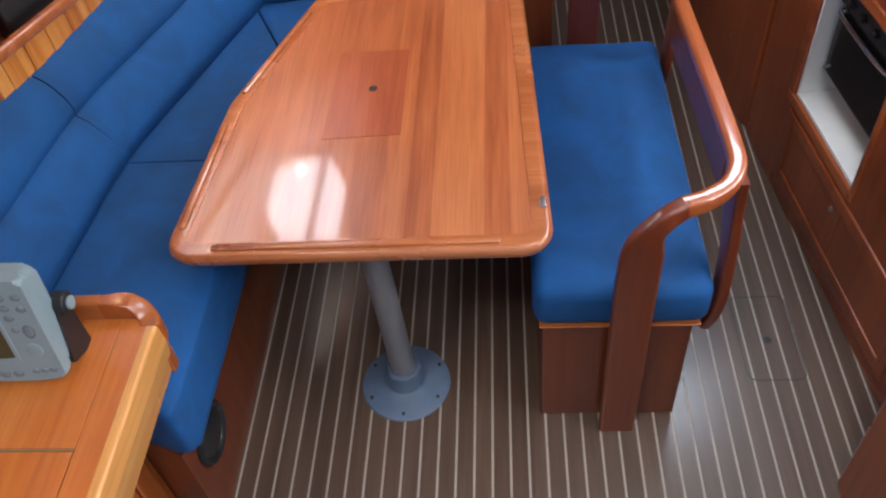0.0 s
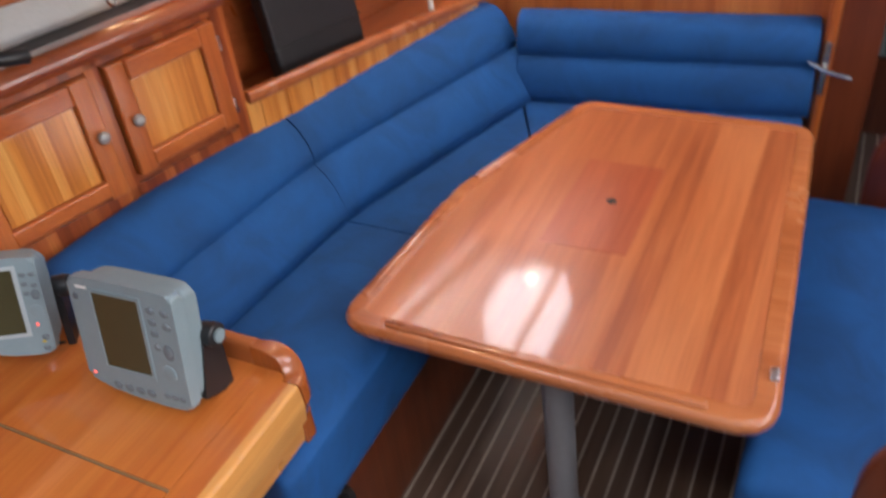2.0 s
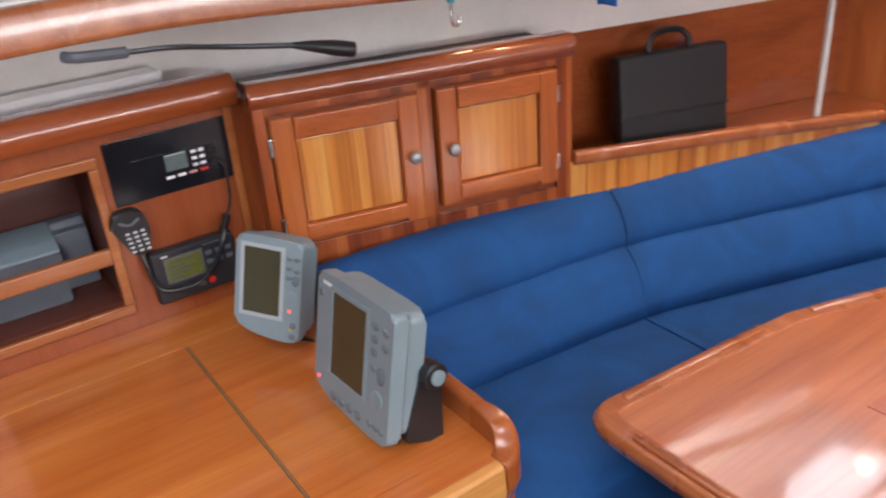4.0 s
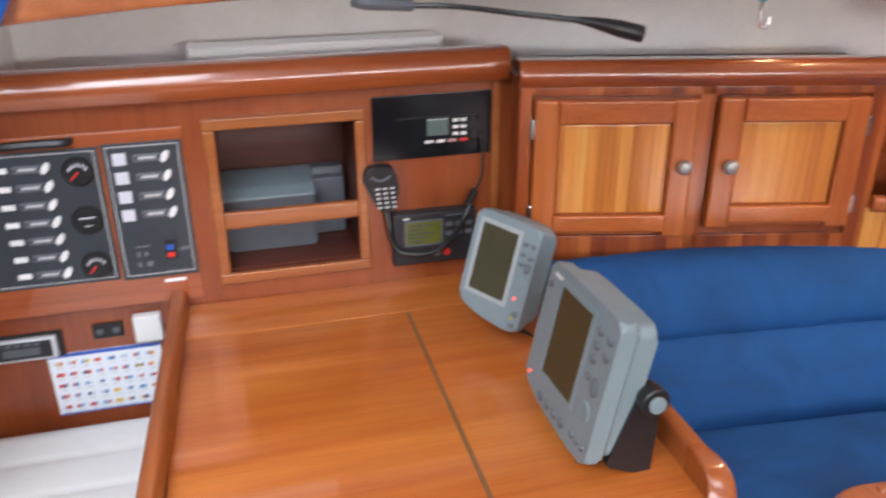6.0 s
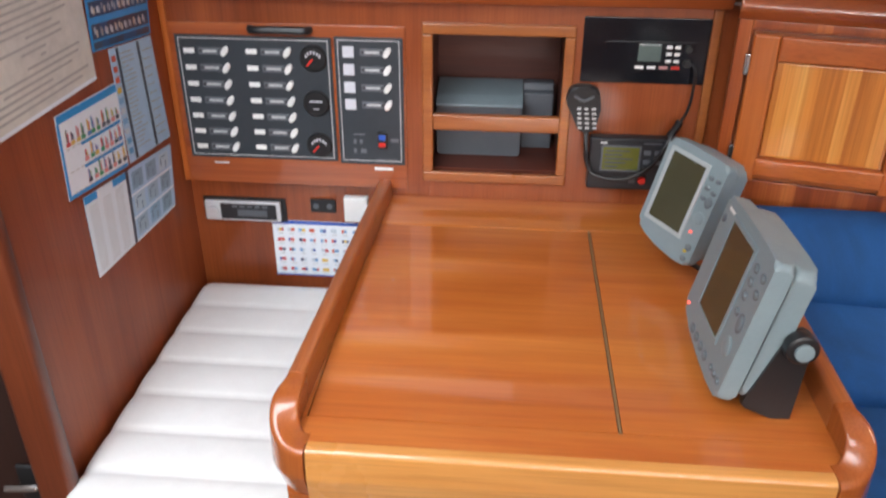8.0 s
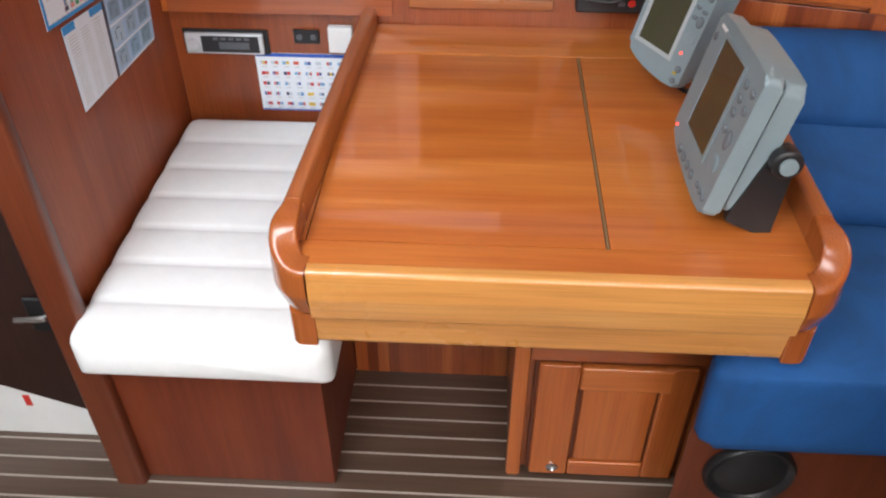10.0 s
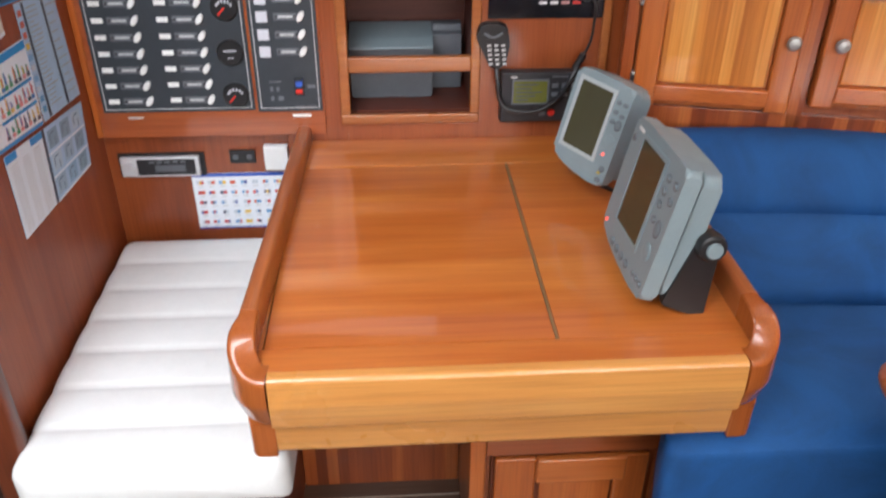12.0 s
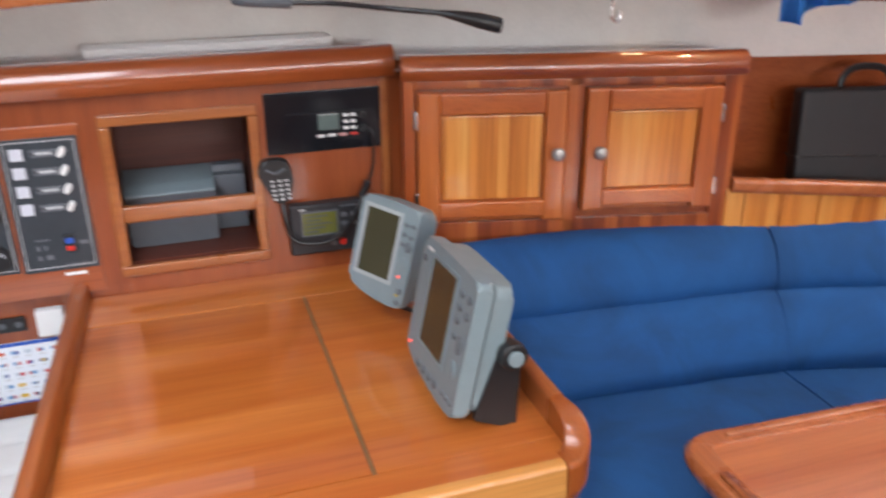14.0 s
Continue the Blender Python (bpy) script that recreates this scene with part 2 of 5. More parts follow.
def part(name, bm, mat, parent=None, label="", angle=40):
    """One mesh object under a thing or a part; its bmesh is in the same axes as the thing."""
    finish(bm, angle)
    base = PLACE.get(parent, Vector((0, 0, 0)))
    if parent is not None and base.length:
        bmesh.ops.translate(bm, vec=-base, verts=bm.verts)
    me = bpy.data.meshes.new(name)
    bm.to_mesh(me)
    bm.free()
    me.materials.append(mat)
    ob = new(name, me)
    even(ob, angle)
    ob.parent = parent
    PLACE[ob] = base
    return tagged(ob, label)


def single(name, bm, mat, label, category, group="", kind="", angle=40):
    """A thing that is one mesh, with its origin at the middle of its foot."""
    finish(bm, angle)
    lo = Vector([min(v.co[i] for v in bm.verts) for i in range(3)])
    hi = Vector([max(v.co[i] for v in bm.verts) for i in range(3)])
    base = Vector(((lo.x + hi.x) / 2, (lo.y + hi.y) / 2, lo.z))
    bmesh.ops.translate(bm, vec=-base, verts=bm.verts)
    me = bpy.data.meshes.new(name)
    bm.to_mesh(me)
    bm.free()
    me.materials.append(mat)
    ob = new(name, me)
    even(ob, angle)
    ob.location = base
    PLACE[ob] = base
    return tagged(ob, label, category, group, kind)


def box(bm, x0, y0, z0, x1, y1, z1, bevel=0.003, seg=2, m=None):
    made = bmesh.ops.create_cube(bm, size=1)["verts"]
    for v in made:
        v.co = Vector(((x0 + x1) / 2 + v.co.x * (x1 - x0), (y0 + y1) / 2 + v.co.y * (y1 - y0), (z0 + z1) / 2 + v.co.z * (z1 - z0)))
    if m is not None:
        for v in made:
            v.co = m @ v.co
    if bevel:
        edges = list({e for v in made for e in v.link_edges})
        bmesh.ops.bevel(bm, geom=edges, offset=bevel, segments=seg, profile=0.5, affect="EDGES", clamp_overlap=True)
    return bm


def cube(x0, y0, z0, x1, y1, z1, bevel=0.003, seg=2, m=None):
    return box(bmesh.new(), x0, y0, z0, x1, y1, z1, bevel, seg, m)


def prism(bm, outline, axis, a, b, bevel=0.0, seg=2):
    """A closed outline of (u, v) pushed from a to b along an axis; u, v are the other two axes in order."""
    def at(u, v, w):
        c = [u, v]
        c.insert("xyz".index(axis), w)
        return c
    lo = [bm.verts.new(at(u, v, a)) for u, v in outline]
    hi = [bm.verts.new(at(u, v, b)) for u, v in outline]
    n = len(outline)
    caps = [bm.faces.new(lo), bm.faces.new(hi[::-1])]
    for i in range(n):
        bm.faces.new((lo[i], hi[i], hi[(i + 1) % n], lo[(i + 1) % n]))
    if bevel:
        bmesh.ops.bevel(bm, geom=list({e for f in caps for e in f.edges}), offset=bevel, segments=seg, profile=0.5, affect="EDGES", clamp_overlap=True)
    return bm


def rounded(points, radius, steps=6):
    """An outline with its corners rounded; radius may be one number or one a corner."""
    out, n = [], len(points)
    for i, p in enumerate(points):
        r = radius[i] if isinstance(radius, (list, tuple)) else radius
        p, a, b = Vector(p), Vector(points[i - 1]), Vector(points[(i + 1) % n])
        if r <= 0:
            out.append(tuple(p))
            continue
        da, db = (a - p).normalized(), (b - p).normalized()
        half = da.angle(db) / 2
        cut = min(r / math.tan(half), (a - p).length * 0.49, (b - p).length * 0.49)
        s, e = p + da * cut, p + db * cut
        for k in range(steps + 1):
            t = k / steps
            out.append(tuple(s * (1 - t) ** 2 + p * 2 * t * (1 - t) + e * t * t))
    return out


def lathe(bm, profile, x, y, z, segs=24, m=None):
    """A profile of (radius, height) turned round the upright through (x, y), from z up."""
    m = m or Matrix.Translation((x, y, z))
    rings = []
    for r, h in profile:
        rings.append([bm.verts.new(m @ Vector((r * math.cos(2 * math.pi * k / segs), r * math.sin(2 * math.pi * k / segs), h))) for k in range(segs)])
    for a, b in zip(rings, rings[1:]):
        for k in range(segs):
            bm.faces.new((a[k], a[(k + 1) % segs], b[(k + 1) % segs], b[k]))
    bm.faces.new(rings[0][::-1])
    bm.faces.new(rings[-1])
    return bm


def smooth_line(points, steps=6):
    """Catmull-Rom through the points."""
    pts = [Vector(p) for p in points]
    pts = [pts[0] * 2 - pts[1], *pts, pts[-1] * 2 - pts[-2]]
    out = []
    for a, b, c, d in zip(pts, pts[1:], pts[2:], pts[3:]):
        for k in range(steps):
            t = k / steps
            out.append(0.5 * (2 * b + (c - a) * t + (2 * a - 5 * b + 4 * c - d) * t * t + (3 * b - a - 3 * c + d) * t ** 3))
    return out + [pts[-2]]


def sweep(bm, line, section, up=(0, 0, 1), closed=False):
    """A section of (side, up) carried along a line; a function section(t) may change it on the way."""
    pts = [Vector(p) for p in line]
    n = len(pts)
    rings = []
    for i, p in enumerate(pts):
        a = pts[i - 1] if (i or closed) else p
        b = pts[(i + 1) % n] if (i < n - 1 or closed) else p
        along = (b - a).normalized()
        side = along.cross(Vector(up)).normalized()
        top = side.cross(along)
        sec = section(i / (n - 1)) if callable(section) else section
        rings.append([bm.verts.new(p + side * s + top * u) for s, u in sec])
    pairs = list(zip(rings, rings[1:])) + ([(rings[-1], rings[0])] if closed else [])
    k = len(rings[0])
    for a, b in pairs:
        for j in range(k):
            bm.faces.new((a[j], b[j], b[(j + 1) % k], a[(j + 1) % k]))
    if not closed:
        bm.faces.new(rings[0])
        bm.faces.new(rings[-1][::-1])
    return bm


def ring(r, n=10, rv=None):
    return [(r * math.cos(2 * math.pi * k / n), (rv or r) * math.sin(2 * math.pi * k / n)) for k in range(n)]


def tube(bm, points, r, n=8, steps=6, up=(0, 0, 1)):
    return sweep(bm, smooth_line(points, steps), ring(r, n), up)


def cushion(x0, y0, z0, x1, y1, z1, bevel=0.03, sag=0.008, m=None, nx=10, ny=10, crown=0.012):
    """A padded block: rounded edges, crowned top, slightly uneven."""
    bm = bmesh.new()
    box(bm, x0, y0, z0, x1, y1, z1, 0)
    bmesh.ops.bevel(bm, geom=list(bm.edges), offset=bevel, segments=4, profile=0.5, affect="EDGES", clamp_overlap=True)
    long_edges = [e for e in bm.edges if e.calc_length() > max(x1 - x0, y1 - y0) * 0.25]
    bmesh.ops.subdivide_edges(bm, edges=long_edges, cuts=max(nx, ny), use_grid_fill=True)
    cx, cy, hx, hy = (x0 + x1) / 2, (y0 + y1) / 2, (x1 - x0) / 2, (y1 - y0) / 2
    for v in bm.verts:
        fx, fy = (v.co.x - cx) / hx, (v.co.y - cy) / hy
        dome = max(0, 1 - fx * fx) * max(0, 1 - fy * fy)
        lift = (v.co.z - z0) / (z1 - z0)
        v.co.z += lift * dome * crown + lift * sag * noise.noise(v.co * 6)
        v.co.x += 0.5 * sag * noise.noise(v.co * 7 + Vector((9, 0, 0)))
        v.co.y += 0.5 * sag * noise.noise(v.co * 7 + Vector((0, 9, 0)))
    if m is not None:
        for v in bm.verts:
            v.co = m @ v.co
    return bm

# ---------------------------------------------------------------- the setting
SLANT = -13.5                       # the side lockers' turn in plan, chosen to fit the camera's view
LOCKER = pose(-1.140, 1.25, 0, 0, 0, SLANT)


def hull_line(off, z=0.0):
    """The hull side in plan, off metres outboard of the furniture fronts."""
    a = [(-1.27 - off, -0.4), (-1.27 - off, 1.12)]
    for y in (0.1, 0.45, 0.8, 1.15, 1.5, 1.85, 2.4):
        p = LOCKER @ Vector((-off - 0.012 * max(0, y - 1.0), y, 0))
        a.append((p.x, p.y))
    return [(x, y, z) for x, y in a]


# floor: a pale substrate that shows as thin seams between teak planks
floor = single("floor", cube(-1.6, -1.6, -0.06, 2.2, 4.6, -0.0016, 0), HOLLY, "teak and holly striped cabin sole of a yacht", "floor", kind="structure")

ceiling = bmesh.new()
# unseen openings; the companionway's is widened to let light reach the port wall
HATCHES = ((-0.60, -0.9, 0.95, 0.75), (0.65, 1.08, 1.05, 1.48), (0.90, 2.45, 1.36, 2.93))
xs = sorted({-1.6, 2.2, *(h[0] for h in HATCHES), *(h[2] for h in HATCHES)})
ys = sorted({-1.6, 4.6, *(h[1] for h in HATCHES), *(h[3] for h in HATCHES)})
for y0, y1 in zip(ys, ys[1:]):
    for x0, x1 in zip(xs, xs[1:]):
        cx, cy = (x0 + x1) / 2, (y0 + y1) / 2
        if not any(a < cx < c and b < cy < d for a, b, c, d in HATCHES):
            box(ceiling, x0, y0, 1.88, x1, y1, 1.93, 0)
# unseen headliner step over the settee, set so the fore hatch mirrors rightly in the table
for x0, y0, x1, y1 in ((-1.2, 2.1, -0.2, 2.43), (-1.2, 2.95, -0.2, 2.998), (-1.2, 2.43, -0.72, 2.95), (-0.525, 2.43, -0.495, 2.95), (-0.39, 2.43, -0.2, 2.95)):
    box(ceiling, x0, y0, 1.70, x1, y1, 1.72, 0)
box(ceiling, -1.2, 2.08, 1.70, -0.2, 2.1, 1.88, 0)
box(ceiling, -0.2, 2.08, 1.70, -0.18, 2.998, 1.88, 0)
single("ceiling", ceiling, LINER, "white vinyl headliner with hatch openings", "ceiling", kind="structure")

# outer walls that close the cabin
single("wall_aft", cube(-1.6, -1.65, 0, 2.2, -1.6, 1.9, 0), LINER, "plain pale aft cabin wall", "wall", kind="structure")
single("wall_forward", cube(-1.6, 4.6, 0, 2.2, 4.65, 1.9, 0), MAHOGANY, "plain mahogany wall of the forward cabin", "wall", kind="structure")
# unseen side; its window openings are assumed
ws = bmesh.new()
box(ws, 2.1, -1.6, 0, 2.15, 4.6, 1.42, 0)
box(ws, 2.1, -1.6, 1.70, 2.15, 4.6, 1.9, 0)
for y in (-1.6, 0.3, 2.4):
    box(ws, 2.1, y, 1.42, 2.15, y + 0.2 + (2.0 if y > 2 else 0), 1.70, 0)
single("wall_starboard", ws, LINER, "pale starboard cabin side, unseen, with assumed window openings", "wall", kind="structure")

# port hull side: lining, timber beam under the windows, window band
lin = bmesh.new()
sweep(lin, hull_line(0.20), [(-0.0, 1.2), (-0.03, 1.2), (-0.03, 1.38), (0.0, 1.38)])
single("wall_port", lin, LINER, "pale padded vinyl lining on the port hull side", "wall", kind="structure")
low = bmesh.new()
sweep(low, hull_line(0.24)[1:], [(-0.0, 0.0), (-0.03, 0.0), (-0.03, 1.2), (0.0, 1.2)])
single("wall_port_lower", low, MAHOGANY_Y, "mahogany ceiling boards lining the hull behind the shelf", "wall", kind="structure")
head = bmesh.new()
sweep(head, hull_line(0.10), [(0.0, 1.70), (-0.05, 1.70), (-0.05, 1.90), (0.0, 1.90)])
single("wall_port_upper", head, LINER, "pale lining above the port windows", "wall", kind="structure")
beam = bmesh.new()
BEAM = [(-1.065, -0.40, 1.340), (-1.070, 0.0, 1.345), (-1.078, 0.35, 1.374), (-1.075, 0.62, 1.393), (-1.060, 1.0, 1.403), (-1.005, 1.4, 1.388), (-0.930, 1.8, 1.368), (-0.850, 2.2, 1.350), (-0.690, 2.997, 1.330)]
sweep(beam, smooth_line(BEAM, 5), rounded([(0.0, 0.0), (-0.05, 0.004), (-0.05, 0.075), (-0.006, 0.075)], [0.010, 0.002, 0.002, 0.014], 4))
single("window_sill_beam", beam, TABLE_EDGE, "varnished timber beam under the cabin windows", "beam", kind="structure", angle=60)
sill = bmesh.new()
sweep(sill, smooth_line([(x, y, z + 0.076) for x, y, z in BEAM], 5), [(-0.03, 0.0), (-0.36, 0.0), (-0.36, 0.006), (-0.03, 0.006)])
single("window_sill", sill, LINER, "white sill between the beam and the windows", "sill", kind="structure")
for i, (y0, y1) in enumerate(((-0.4, -0.2), (1.45, 2.05), (2.95, 3.5))):
    pb = bmesh.new()
    line = [Vector(p) for p in hull_line(0.15)]
    pts = []
    for k in range(60):
        yy = y0 + (y1 - y0) * k / 59
        for a, b in zip(line, line[1:]):
            if a.y <= yy <= b.y:
                pts.append(a.lerp(b, (yy - a.y) / (b.y - a.y)))
                break
    if len(pts) > 2:
        sweep(pb, pts[::6] + [pts[-1]], [(0.0, 1.37), (-0.04, 1.37), (-0.04, 1.75), (0.0, 1.75)])
        single("window_post", pb, LINER, "pale lining between two cabin windows", "wall", kind="structure")
    else:
        pb.free()

# the panelled front behind the chart table, open at the niche
NX = -1.27
wall_nav = thing("wall_nav", NX, 0.57, 0, "mahogany panelled front behind the chart table", "wall", kind="structure")
for y0, z0, y1, z1 in ((0.0138, 0.78, 0.572, 1.2), (0.86, 0.0, 1.165, 1.2), (0.572, 0.0, 0.86, 0.808), (0.572, 1.14, 0.86, 1.2)):
    part("panel", cube(NX - 0.025, y0, z0, NX, y1, z1, 0), MAHOGANY, wall_nav)
part("lower_panel", cube(NX - 0.05, -0.0015, 0.0, NX - 0.030, 0.4295, 0.7795, 0), MAHOGANY, wall_nav, "mahogany panel set back under the switch panel")
part("panel", cube(NX - 0.05, 0.430, 0.0, NX - 0.004, 0.5715, 0.7795, 0.001), MAHOGANY, wall_nav)
stile_bm = bmesh.new()
prism(stile_bm, rounded([(NX - 0.03, -0.001), (NX + 0.0055, -0.001), (NX + 0.0055, 0.0135), (NX - 0.03, 0.0135)], [0, 0.006, 0.002, 0], 4), "z", 0.776, 1.196)
part("end_stile", stile_bm, DOOR_WOOD, wall_nav, "rounded timber edge at the bulkhead", 60)
part("end_panel", cube(NX - 0.03, 1.1655, 0.0, NX - 0.004, 1.235, 1.2, 0), MAHOGANY, wall_nav)

# aft bulkhead beside the navigator's seat
ab = cube(-1.50, -0.035, 0.0, -0.575, -0.002, 1.9, 0)
single("bulkhead_aft", ab, AFT_VENEER, "mahogany bulkhead covered with taped-up chart cards", "bulkhead", kind="structure")
bl = bmesh.new()
prism(bl, rounded([(-1.468, 0.057), (-1.332, 0.057), (-1.330, 0.160), (-1.400, 0.205), (-1.468, 0.215)], [0, 0.004, 0.03, 0.04, 0], 5), "z", 1.2035, 1.325)
single("lining_corner", bl, LINER, "padded white corner of the hull lining at the bulkhead", "wall", kind="structure", angle=60)
eb = bmesh.new()
prism(eb, rounded([(-0.582, -0.045), (-0.550, -0.045), (-0.550, 0.022), (-0.582, 0.022)], 0.012, 3), "z", 0.0, 1.9)
single("trim", eb, MAHOGANY_DARK, "rounded dark mahogany edge of the aft bulkhead", "trim", kind="structure")

# forward bulkhead with the doorway beside it
fb = cube(-1.2, 3.0, 0.0, 0.34, 3.04, 1.9, 0)
single("bulkhead_forward", fb, BULKHEAD, "varnished mahogany bulkhead with upright grain", "bulkhead", kind="structure")
post = bmesh.new()
prism(post, rounded([(0.332, 2.905), (0.364, 2.905), (0.364, 3.06), (0.332, 3.06)], 0.012, 3), "z", 0, 1.9)
single("trim", post, DOOR_WOOD, "lighter rounded timber edge of the doorway", "trim", kind="structure")
single("door_post", cube(0.365, 2.95, 0, 0.485, 3.02, 1.9, 0.004), MAHOGANY_DARK, "wide dark mahogany door post at the forward bulkhead", "door post", kind="structure")

# forward cabin, seen through the doorway
berth = thing("forward_berth", 0.9, 3.9, 0, "mahogany berth front in the forward cabin", "bed")
part("front", cube(0.05, 3.88, 0, 1.55, 3.91, 0.335, 0.004), MAHOGANY_DARK, berth)
part("base", cube(0.05, 3.912, 0, 1.55, 4.58, 0.33, 0.002), MAHOGANY_DARK, berth)
q = bmesh.new()
for k in range(37):
    x = 0.06 + 0.04 * k
    box(q, x, 3.885, 0.337, x + 0.0405, 4.57, 0.43, 0.012, 3)
single("quilt", q, QUILT, "grey-green ribbed quilt on the forward berth", "quilt", angle=60)

# ---------------------------------------------------------------- chart table corner
cap = thing("nav_cap_rail", -1.27, 0.58, 1.195, "rounded varnished mahogany cap rail above the instrument panel", "rail")
cap_sec = rounded([(-1.312, 1.196), (-1.243, 1.196), (-1.225, 1.228), (-1.243, 1.264), (-1.312, 1.258)], [0, 0.010, 0.026, 0.03, 0.012], 6)
b = bmesh.new()
prism(b, cap_sec, "y", 0.0505, 1.172)
part("rail", b, MAHOGANY_Y, cap, "", 60)
b = bmesh.new()


def rail_end(t):
    """The aft end of the rail, its top and nose rounding down in a quarter turn."""
    k = math.sin(math.acos(1 - t))
    return [(x + 1.27 - 0.012 * (1 - k) * (x > -1.26), 1.196 + (z - 1.196) * (0.30 + 0.70 * k)) for x, z in cap_sec]


sweep(b, [(-1.27, 0.005 * k, 0.0) for k in range(11)], rail_end)
part("rounded_end", b, MAHOGANY_Y, cap, "end block rounded down to the bulkhead", 60)
single("nav_shelf", cube(-1.5, -0.015, 1.185, -1.314, 1.14, 1.203, 0), MAHOGANY_DARK, "dark shelf behind the cap rail", "shelf")

desk = thing("chart_table", -0.85, 0.85, 0.0, "varnished orange-brown chart table with a hinged lid and raised fiddles", "desk")
DZ = 0.756
for nm, x0, y0, x1, y1 in (("back_board", -1.268, 0.447, -1.128, 1.228), ("front_board", -0.497, 0.447, -0.443, 1.228), ("side_board", -1.127, 0.928, -0.498, 1.228), ("edge_board", -1.127, 0.447, -0.498, 0.465)):
    part(nm, cube(x0, y0, DZ - 0.035, x1, y1, DZ, 0.001), DESK_WOOD, desk)
part("lid", cube(-1.125, 0.4665, DZ - 0.03, -0.4995, 0.922, DZ - 0.0003, 0.0012), DESK_WOOD, desk, "hinged lid flush with the table")
part("hinge", cube(-1.127, 0.923, DZ - 0.02, -0.498, 0.9268, DZ + 0.0004, 0.0008), plain("hinge_bronze", (0.26, 0.16, 0.08), 0.45, 0.15), desk, "dark piano hinge")
# front moulding in two steps
f = bmesh.new()
prism(f, rounded([(-0.4425, 0.66), (-0.425, 0.655), (-0.418, 0.705), (-0.422, DZ + 0.0005), (-0.4425, DZ + 0.0005)], [0, 0.008, 0.03, 0.014, 0], 6), "y", 0.478, 1.207)
part("front_moulding", f, DESK_FRONT, desk, "pale honey front moulding")
f = bmesh.new()
prism(f, rounded([(-0.49, 0.588), (-0.443, 0.588), (-0.437, 0.655), (-0.49, 0.66)], [0, 0.012, 0.006, 0], 4), "y", 0.478, 1.207)
part("apron", f, DESK_FRONT, desk, "pale honey apron")


def corner(y, s):
    """The rounded corner where a fiddle bends round into the front; s: the way outwards along y."""
    c = bmesh.new()
    r, cx, o = 0.035, -0.4785, -s
    turn = [(cx + r * math.sin(radians(a)), y - s * r * (1 - math.cos(radians(a))), DZ) for a in range(0, 91, 9)]
    line = [(-0.537, y, DZ), (-0.522, y, DZ), (-0.507, y, DZ), (-0.492, y, DZ), *turn]

    def ease(v):
        v = min(1.0, max(0.0, v))
        return v * v * (3 - 2 * v)

    def sec(t):
        g = ease(t / 0.22)
        top = 0.048 - 0.0465 * ease((t - 0.04) / 0.82)
        out = 0.017 + 0.011 * g
        return [(o * a, b) for a, b in rounded([(-0.016, -0.100), (out - 0.016, -0.100), (out, -0.050), (out - 0.002, top), (-0.016, top)], [0.003, 0.030, 0.034, 0.012, 0.005], 6)]
    sweep(c, line, sec)
    part("corner_block", c, CORNER_WOOD, desk, "rounded mahogany corner flowing into the fiddle", 62)
    c = bmesh.new()
    e = y - s * (r + 0.001)
    plan = rounded([(-0.54, e), (-0.436, e), (-0.436, y + s * 0.006), (-0.54, y + s * 0.006)], [0.0, 0.003, 0.038, 0.0], 10)
    prism(c, plan, "z", 0.588, 0.657, 0.015, 4)
    part("lower_corner", c, CORNER_WOOD, desk, "rounded mahogany corner of the apron", 62)


CORNER_WOOD = wood("corner_mahogany", (0.20, 0.042, 0.008), (0.32, 0.078, 0.015), (0.40, 0.11, 0.025), "z", rough=0.25, coat=0.6, coat_rough=0.14, seed=5.5)
corner(0.443, -1)
corner(1.242, 1)


def fiddle(y, s):
    c = bmesh.new()
    far = y + (0.028 if s < 0 else 0.0)

    def tops(t):
        h = 0.040 + 0.010 * t
        return rounded([(-0.016, 0.0), (0.016, 0.0), (0.0145, h), (-0.0145, h)], [0, 0, 0.012, 0.012], 4)
    sweep(c, [(-1.265, far, DZ), (-1.05, far * 0.7 + y * 0.3, DZ), (-0.80, far * 0.36 + y * 0.64, DZ), (-0.5365, y, DZ)], tops)
    part("fiddle", c, MAHOGANY_X, desk, "raised varnished edge", 55)


fiddle(0.443, -1)
fiddle(1.242, 1)
b = bmesh.new()
box(b, -1.26, 0.437, 0.588, -0.50, 1.243, 0.722, 0.003)
part("carcass", b, MAHOGANY_Y, desk, "mahogany box under the lid")

cab = thing("under_desk_cabinet", -0.9, 1.0, 0, "mahogany cabinet with a framed door under the chart table", "cabinet")
part("body", cube(-1.26, 0.812, 0.0, -0.645, 1.205, 0.587, 0.003), MAHOGANY, cab)
for y0, y1 in ((0.806, 0.838), (1.180, 1.208)):
    part("stile", cube(-0.6445, y0, 0.0, -0.618, y1, 0.587, 0.006), DOOR_WOOD, cab)
part("top_rail", cube(-0.6445, 0.8385, 0.372, -0.621, 1.1795, 0.587, 0.003), MAHOGANY_Y, cab)
dr = part("door", cube(-0.6445, 0.850, 0.012, -0.630, 1.166, 0.366, 0.003), MAHOGANY_DARK, cab)
for nm, y0, z0, y1, z1, lift in (("door_stile", 0.856, 0.014, 0.938, 0.364, 0.0), ("door_stile", 1.098, 0.014, 1.164, 0.364, 0.0), ("door_rail", 0.9385, 0.298, 1.118, 0.362, 0.004), ("door_rail", 0.9385, 0.014, 1.0975, 0.060, 0.0)):
    part(nm, cube(-0.6305, y0, z0, -0.616 + lift, y1, z1, 0.005, 3), DOOR_WOOD if nm == "door_stile" else DOOR_WOOD_Y, dr)
